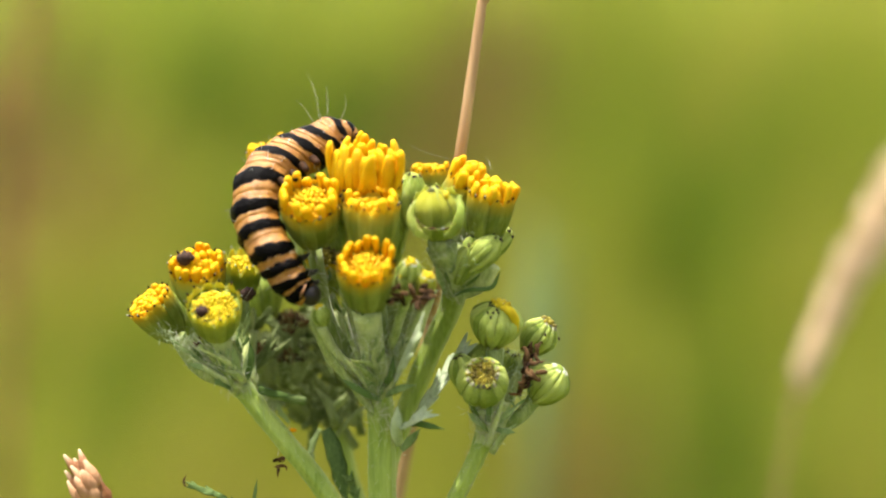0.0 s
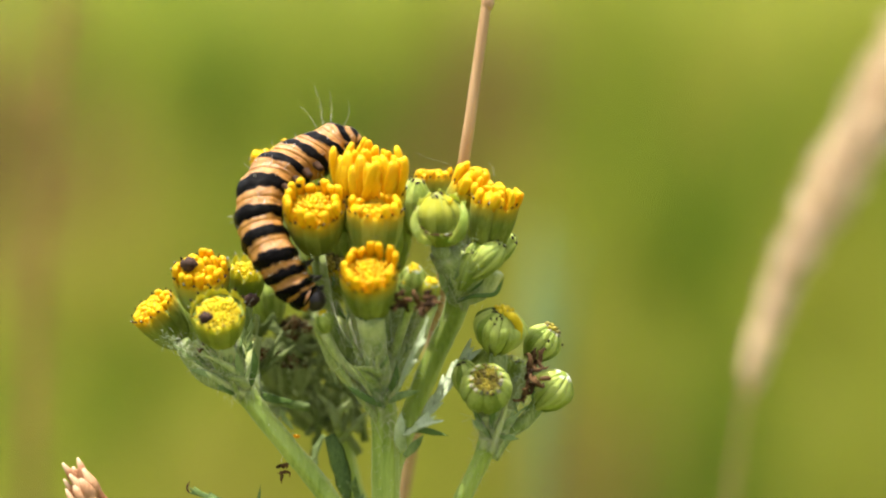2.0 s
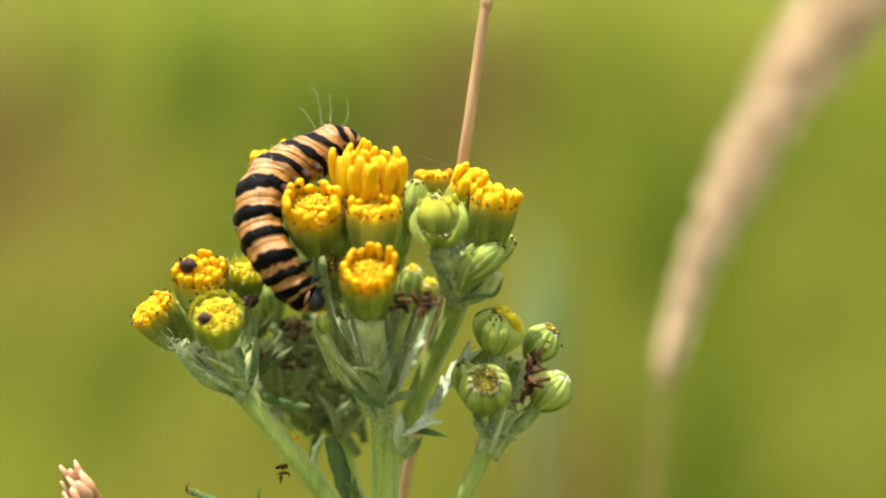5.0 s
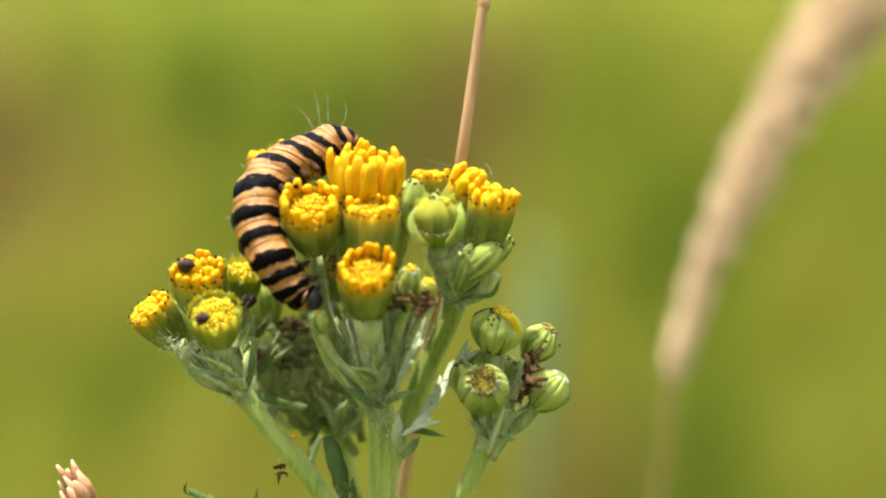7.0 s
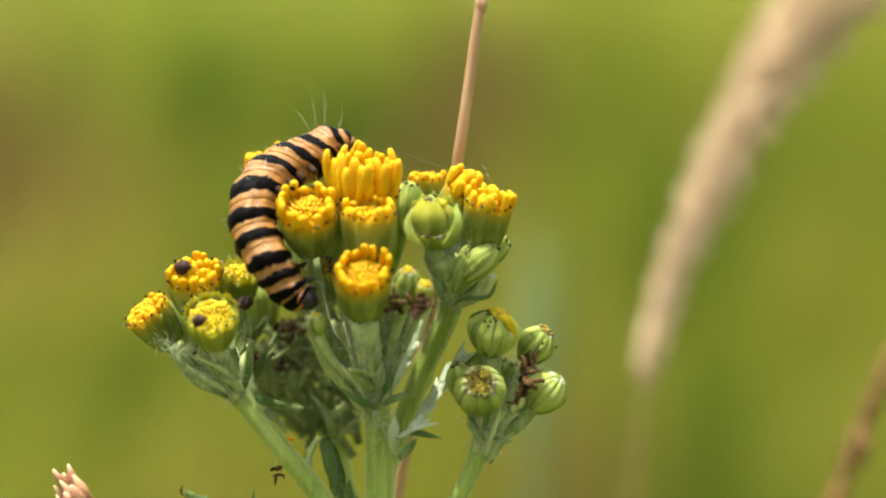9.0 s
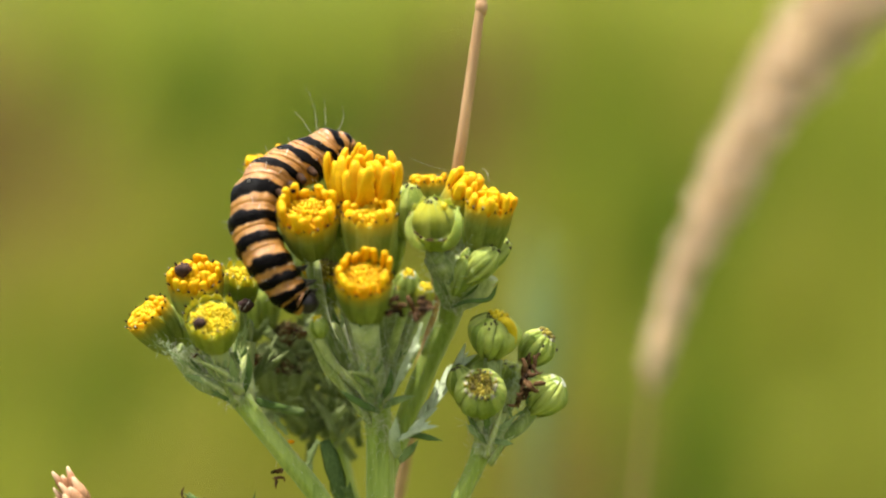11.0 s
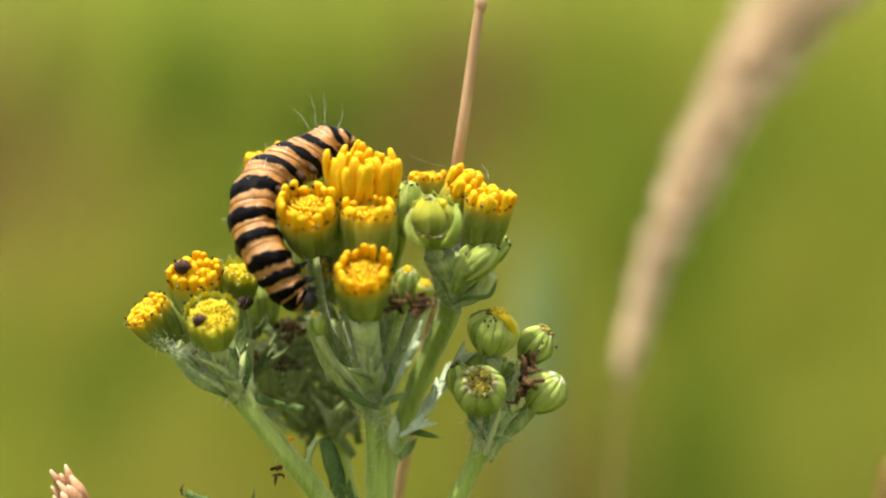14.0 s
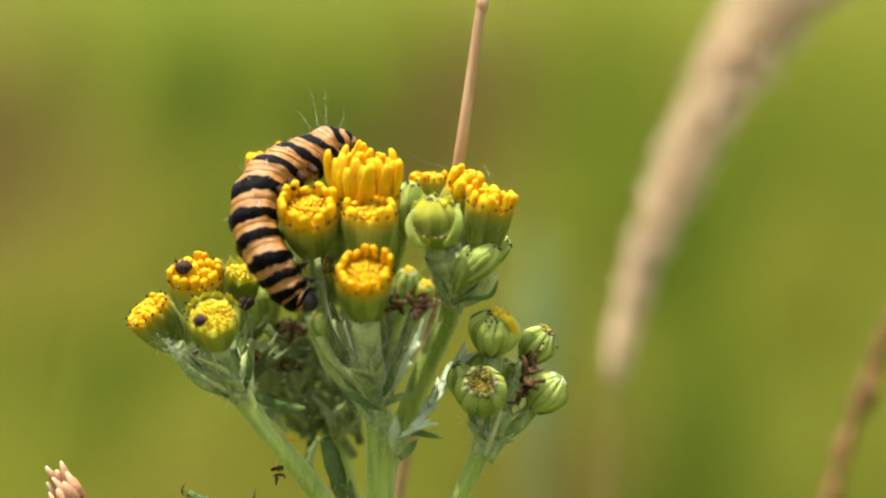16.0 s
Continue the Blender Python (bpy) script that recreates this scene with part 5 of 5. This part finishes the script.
def husk():
    root = pose(-0.055, 0.0, 0)
    ob = thing("grass_husk", root, "pinkish tan dry grass spikelet with pointed husks", "grass")
    top = Vector((-40.87, -2.0, -25.64))
    low = Vector((-38.01, -2.0, -31.35))
    line = glide([(-55.00, 128.9, -606.45), (-34.72, 0.0, -48.44), low, (low + top) / 2], 6)
    part("stalk", Shape().tube(line, spread([0.7, 0.6, 0.5, 0.5], len(line)), 8).mesh("stalk", [STRAW]), ob)
    rnd = random.Random(4)
    core = glide([low, low.lerp(top, 0.5), Vector((-41.00, -2.0, -24.81))], 5)
    part("spikelet_core", Shape().tube(core, spread([1.0, 1.7, 1.6, 0.5], len(core)), 14, 0.8, wobble=0.3, ribs=6).mesh("spikelet_core", [HUSK]), ob)
    for tip, foot, r in (((-42.77, -2.0, -24.18), (-40.49, -2.0, -27.35), 0.62), ((-41.06, -2.0, -23.61), (-39.61, -3.0, -26.77), 0.66), ((-40.26, -4.0, -24.67), (-39.00, -4.0, -27.70), 0.72), ((-41.77, -4.0, -25.30), (-40.01, -4.0, -28.21), 0.70),
                         ((-39.49, -3.0, -25.63), (-38.73, -3.0, -28.41), 0.62), ((-41.75, -1.0, -24.63), (-40.08, 0.0, -27.76), 0.70), ((-38.84, -2.0, -26.72), (-38.58, -2.0, -29.13), 0.55), ((-40.52, -5.0, -25.74), (-39.14, -5.0, -28.63), 0.74),
                         ((-42.65, -2.0, -25.96), (-40.49, -2.0, -28.62), 0.58), ((-40.09, -1.0, -25.26), (-39.20, -1.0, -28.19), 0.60), ((-41.15, -5.0, -26.49), (-39.52, -5.0, -29.13), 0.70), ((-42.27, -3.0, -27.02), (-40.25, -3.0, -29.43), 0.55), ((-39.77, -5.0, -26.74), (-38.76, -5.0, -29.26), 0.66)):
        a, b = Vector(foot), Vector(tip)
        bend = Vector((rnd.gauss(0, 0.25), -0.5, rnd.gauss(0, 0.2)))
        pts = [a + (b - a) * u + bend * math.sin(math.pi * u) for u in (0, 0.15, 0.3, 0.45, 0.6, 0.75, 0.88, 1)]
        part("glume", Shape().tube(pts, [r * k for k in (0.5, 0.95, 1.05, 0.95, 0.78, 0.56, 0.40, 0.20)], 12, 0.6, wobble=0.35, ribs=5, values=[0, 0.15, 0.3, 0.45, 0.6, 0.75, 0.88, 1]).mesh("glume", [HUSK], attribute="along"), ob)
    return ob


HUSK_THING = husk()
PLUME_ROOT = (0.0, 0.18, 0)


def plume():
    ob = thing("grass_plume", pose(*PLUME_ROOT), "feathery dry tan grass plume nodding in the wind", "grass")
    d = 125
    head_line = glide([(34.58, 125.0, -22.33), (36.13, 125.0, -15.44), (40.18, 125.0, -2.50), (45.36, 125.0, 8.71), (50.96, 125.0, 19.49), (56.74, 125.0, 28.97), (63.04, 125.0, 36.73), (70.37, 125.0, 43.63), (78.13, 125.0, 48.38), (85.02, 125.0, 49.24)], 10)
    joint = at(15.18, 125.0, -298.28)
    low = glide([(0.00, 305.0, -569.03), (7.00, 267.5, -392.96), (15.18, 125.0, -298.28)], 6)
    part("stalk", Shape().tube(low, spread([1.0, 0.9, 0.7], len(low)), 8).mesh("stalk", [STRAW]), ob)
    high = glide([(15.18, 125.0, -298.28), (25.52, 125.0, -108.57), (32.85, 125.0, -38.03), (34.58, 125.0, -22.33)], 6)
    inv = joint.inverted() @ FACE
    culm = Shape().tube([(inv @ (p * MM)) / MM for p in high], spread([0.7, 0.5, 0.28, 0.22], len(high)), 8)
    culm = part("swaying_culm", culm.mesh("swaying_culm", [STRAW]), ob, joint)
    rachis = part("rachis", Shape().tube(head_line, spread([0.55, 0.3, 0.15], len(head_line)), 6).mesh("rachis", [STRAW]), culm)
    rnd = random.Random(6)
    s = Shape()
    n = len(head_line)
    for k in range(6000):
        u = rnd.random() ** 0.58 * 0.995
        i = min(int(u * (n - 1)), n - 2)
        p = head_line[i].lerp(head_line[i + 1], u * (n - 1) - i)
        t = (head_line[i + 1] - head_line[i]).normalized()
        w = float(np.interp(u, [0, 0.1, 0.22, 0.4, 0.7, 1], [0.10, 0.6, 1.7, 3.6, 6.0, 2.0])) * (0.93 + 0.03 * noise.noise((u * 10, 2, 0)))
        a = rnd.uniform(0, 2 * math.pi)
        side = t.cross(Vector((math.cos(a), math.sin(a), 0.3))).normalized()
        q = p + side * w * min(1.35, abs(rnd.gauss(0.15, 0.5)))
        tip = q + (t * 0.9 + side * rnd.uniform(0.1, 0.6)).normalized() * rnd.uniform(2.6, 5.4)
        s.tube([q, q.lerp(tip, 0.4), tip], [0.14, 0.31, 0.05], 5, 0.6)
    sp = part("panicle", s.mesh("panicle", [PLUME]), culm)
    tagged(sp, kind="stuff")
    return culm, culm.matrix_basis.copy(), [(ob, ob.matrix_basis.copy()) for ob in (rachis, sp)]


PLUME_CULM, CULM_REST, PLUME_HEAD = plume()
HEAD_FOOT = pose(34.58 * MM, 125 * MM, -22.33 * MM)
SPIKE_ROOT = (0.03, 0.16, 0)


def brown_spike():
    ob = thing("brown_spike", pose(*SPIKE_ROOT), "dark brown seed spike of a meadow plant", "plant")
    line = glide([(43.17, 85.0, -48.15), (47.52, 85.0, -33.13), (51.86, 85.0, -19.69), (55.03, 85.0, -11.38), (58.58, 85.0, -3.87)], 8)
    low = glide([(30.00, 285.4, -573.19), (36.05, 85.0, -75.82), (43.17, 85.0, -48.15)], 5)
    part("stalk", Shape().tube(low, spread([1.3, 1.1, 0.9], len(low)), 8).mesh("stalk", [BROWN_SPIKE]), ob)
    part("core", Shape().tube(line, spread([1.0, 0.9, 0.5], len(line)), 8).mesh("core", [BROWN_SPIKE]), ob)
    rnd = random.Random(9)
    s = Shape()
    n = len(line)
    for k in range(800):
        u = rnd.random()
        i = min(int(u * (n - 1)), n - 2)
        p = line[i].lerp(line[i + 1], u * (n - 1) - i)
        a, b = rnd.uniform(0, 6.28), rnd.uniform(-1, 1)
        d = Vector((math.cos(a), math.sin(a), b)).normalized()
        w = 1.7 * (0.75 + 0.9 * noise.noise((u * 9, 5, 0))) * (1 - 0.35 * u)
        s.blob(p + d * w * rnd.uniform(0.3, 1), rnd.uniform(0.4, 0.8), 6, 5, 1.1)
    sp = part("seed_head", s.mesh("seed_head", [BROWN_SPIKE]), ob)
    tagged(sp, kind="stuff")
    return ob


SPIKE_THING = brown_spike()


def motions():
    # the plume swings about its root; sideways travel of its head in millimetres
    plume_rows = [
        (0.0, 22.26),
        (0.5, 6.58),
        (1.0, 15.08),
        (1.5, 10.83),
        (2.0, 13.09),
        (2.5, 0.98),
        (3.0, 5.69),
        (3.5, 0.00),
        (4.0, -0.01),
        (4.2, -2.56),
        (5.2, -0.64),
        (6.3, 0.26),
        (6.5, 0.47),
        (7.0, 0.60),
        (7.5, -0.37),
        (8.0, -7.99),
        (8.2, -6.55),
        (8.5, -4.17),
        (8.8, -13.59),
        (9.0, -3.63),
        (9.2, 11.45),
        (10.0, 4.49),
        (11.3, -2.93),
        (11.5, -2.52),
        (12.0, -5.40),
        (12.5, -3.74),
        (13.0, -3.07),
        (13.5, -3.27),
        (14.0, -6.99),
        (14.3, -12.68),
        (14.5, -18.13),
        (14.7, -15.33),
        (14.9, -6.41),
        (15.0, -6.65),
        (15.2, -14.06),
        (15.5, -15.21),
        (15.7, -12.88),
        (15.9, -13.23),
        (16.0, -8.80)]
    walk(PLUME_CULM, [(t, CULM_REST @ pose(0, 0, 0, 0, math.degrees(math.atan2(x, 309)), 0)) for t, x in plume_rows])
    # its head bows a little more than the culm
    bows = ((0, 3), (0.5, 1), (1.5, 1), (2, 0), (4, 0), (9, 0), (11.3, 1), (13.5, 0), (14, 0), (14.3, -2), (14.5, -2.5), (14.9, -2), (15.2, -4), (15.5, -5), (15.7, -4), (16, -1))
    for ob, rest in PLUME_HEAD:
        walk(ob, [(t, rest @ HEAD_FOOT @ pose(0, 0, 0, 0, turn, 0) @ HEAD_FOOT.inverted()) for t, turn in bows])
    # the brown spike swings in and out of sight
    spike_rows = [
        (0.0, 21.20, -16.69),
        (3.0, 22.14, -17.43),
        (6.0, 20.90, -15.72),
        (7.5, 21.01, -14.04),
        (7.8, 19.51, -10.06),
        (8.0, 15.61, -5.30),
        (8.2, 1.90, 1.68),
        (8.5, 0.28, -13.14),
        (8.8, -3.61, -4.02),
        (9.0, 6.08, -7.56),
        (9.2, 16.82, -11.48),
        (10.3, 19.91, -15.26),
        (11.3, 12.73, -19.84),
        (11.5, 5.99, -17.44),
        (12.0, 11.97, -18.26),
        (12.5, 5.82, -15.20),
        (13.0, 0.98, -13.46),
        (13.3, 0.05, -7.60),
        (13.5, 5.54, -4.48),
        (13.7, 12.94, -7.63),
        (14.0, 12.88, -3.65),
        (14.1, 10.14, 0.27),
        (14.2, 0.29, 4.98),
        (14.3, -5.54, 4.95),
        (14.4, -5.98, 3.42),
        (14.5, 1.08, 0.30),
        (14.7, 15.04, -4.55),
        (14.9, 11.91, -4.51),
        (15.0, 7.27, -4.48),
        (15.2, 3.95, 0.95),
        (15.5, 5.03, 0.20),
        (15.7, 3.45, 1.05),
        (15.9, 4.87, 0.32),
        (16.0, 6.81, 0.36)]
    walk(SPIKE_THING, [(t, pose(SPIKE_ROOT[0], SPIKE_ROOT[1], z * MM, 0, math.degrees(math.atan2(x, 500)), 0)) for t, x, z in spike_rows])
    # the tufts follow the gusts, each in its own measure
    gusts = ((0, 0.6), (1, 0.3), (2, 0.5), (3.5, 0.0), (5, -0.3), (7, -0.1), (8, -0.7), (9.2, 0.4), (11.3, -0.4), (13, -0.2), (14.5, -0.8), (15.5, -0.6), (16, -0.3))
    for ob, root, measure, phase in TUFTS:
        walk(ob, [(t, pose(*root, 0.5 * math.sin(phase + t), 0.5 * measure * (1.3 * g + 0.4 * math.sin(phase + 1.3 * t)), 0)) for t, g in gusts])
    stem_rows = [
        (0.0, -3.41),
        (0.5, 2.28),
        (1.0, 4.37),
        (1.5, 4.02),
        (2.0, 0.19),
        (2.5, -5.73),
        (3.5, -9.08),
        (4.2, -15.99),
        (6.3, -17.62),
        (9.0, -18.92),
        (11.3, -16.99),
        (13.0, -20.26),
        (16.0, -16.98)]
    walk(BROWN_STEM, [(t, pose(-0.085, 0.28, 0, 0, math.degrees(math.atan2(x, 520)), 0)) for t, x in stem_rows])
    # the caterpillar's head draws back a little as it feeds
    nods = ((0, 0.05, 0.10), (1.5, 0.10, 0.25), (2, 0.18, 0.18), (2.5, 0.0, -0.15), (3, 0.18, 0.03), (3.5, 0, 0), (4, 0.18, 0.10), (6.5, 0.2, 0.25), (7.5, 0.16, 0.34), (8, -0.08, 0.26),
            (9, 0.05, 0.5), (11.5, 0.0, 0.45), (12, 0.14, 0.44), (13, 0.08, 0.48), (13.5, -0.05, 0.4), (14.5, 0.04, 0.48), (15.5, -0.08, 0.4), (16, -0.05, 0.36))
    for ob, k, rest in NODDING:
        walk(ob, [(t, rest @ pose(x * k * MM, 0, z * k * MM)) for t, x, z in nods])
    # the husk trembles a little
    husk_rows = ((0, 0.7, 0.45), (1.5, 0.25, 0.25), (3.5, 0, 0), (7, -0.2, 0.06), (9, -0.25, -0.2), (12.5, -0.5, -0.13), (14.5, -0.64, -0.32), (16, -1.15, 0.13))
    walk(HUSK_THING, [(t, pose(-0.055 + x * MM, 0, z * MM)) for t, x, z in husk_rows])


motions()
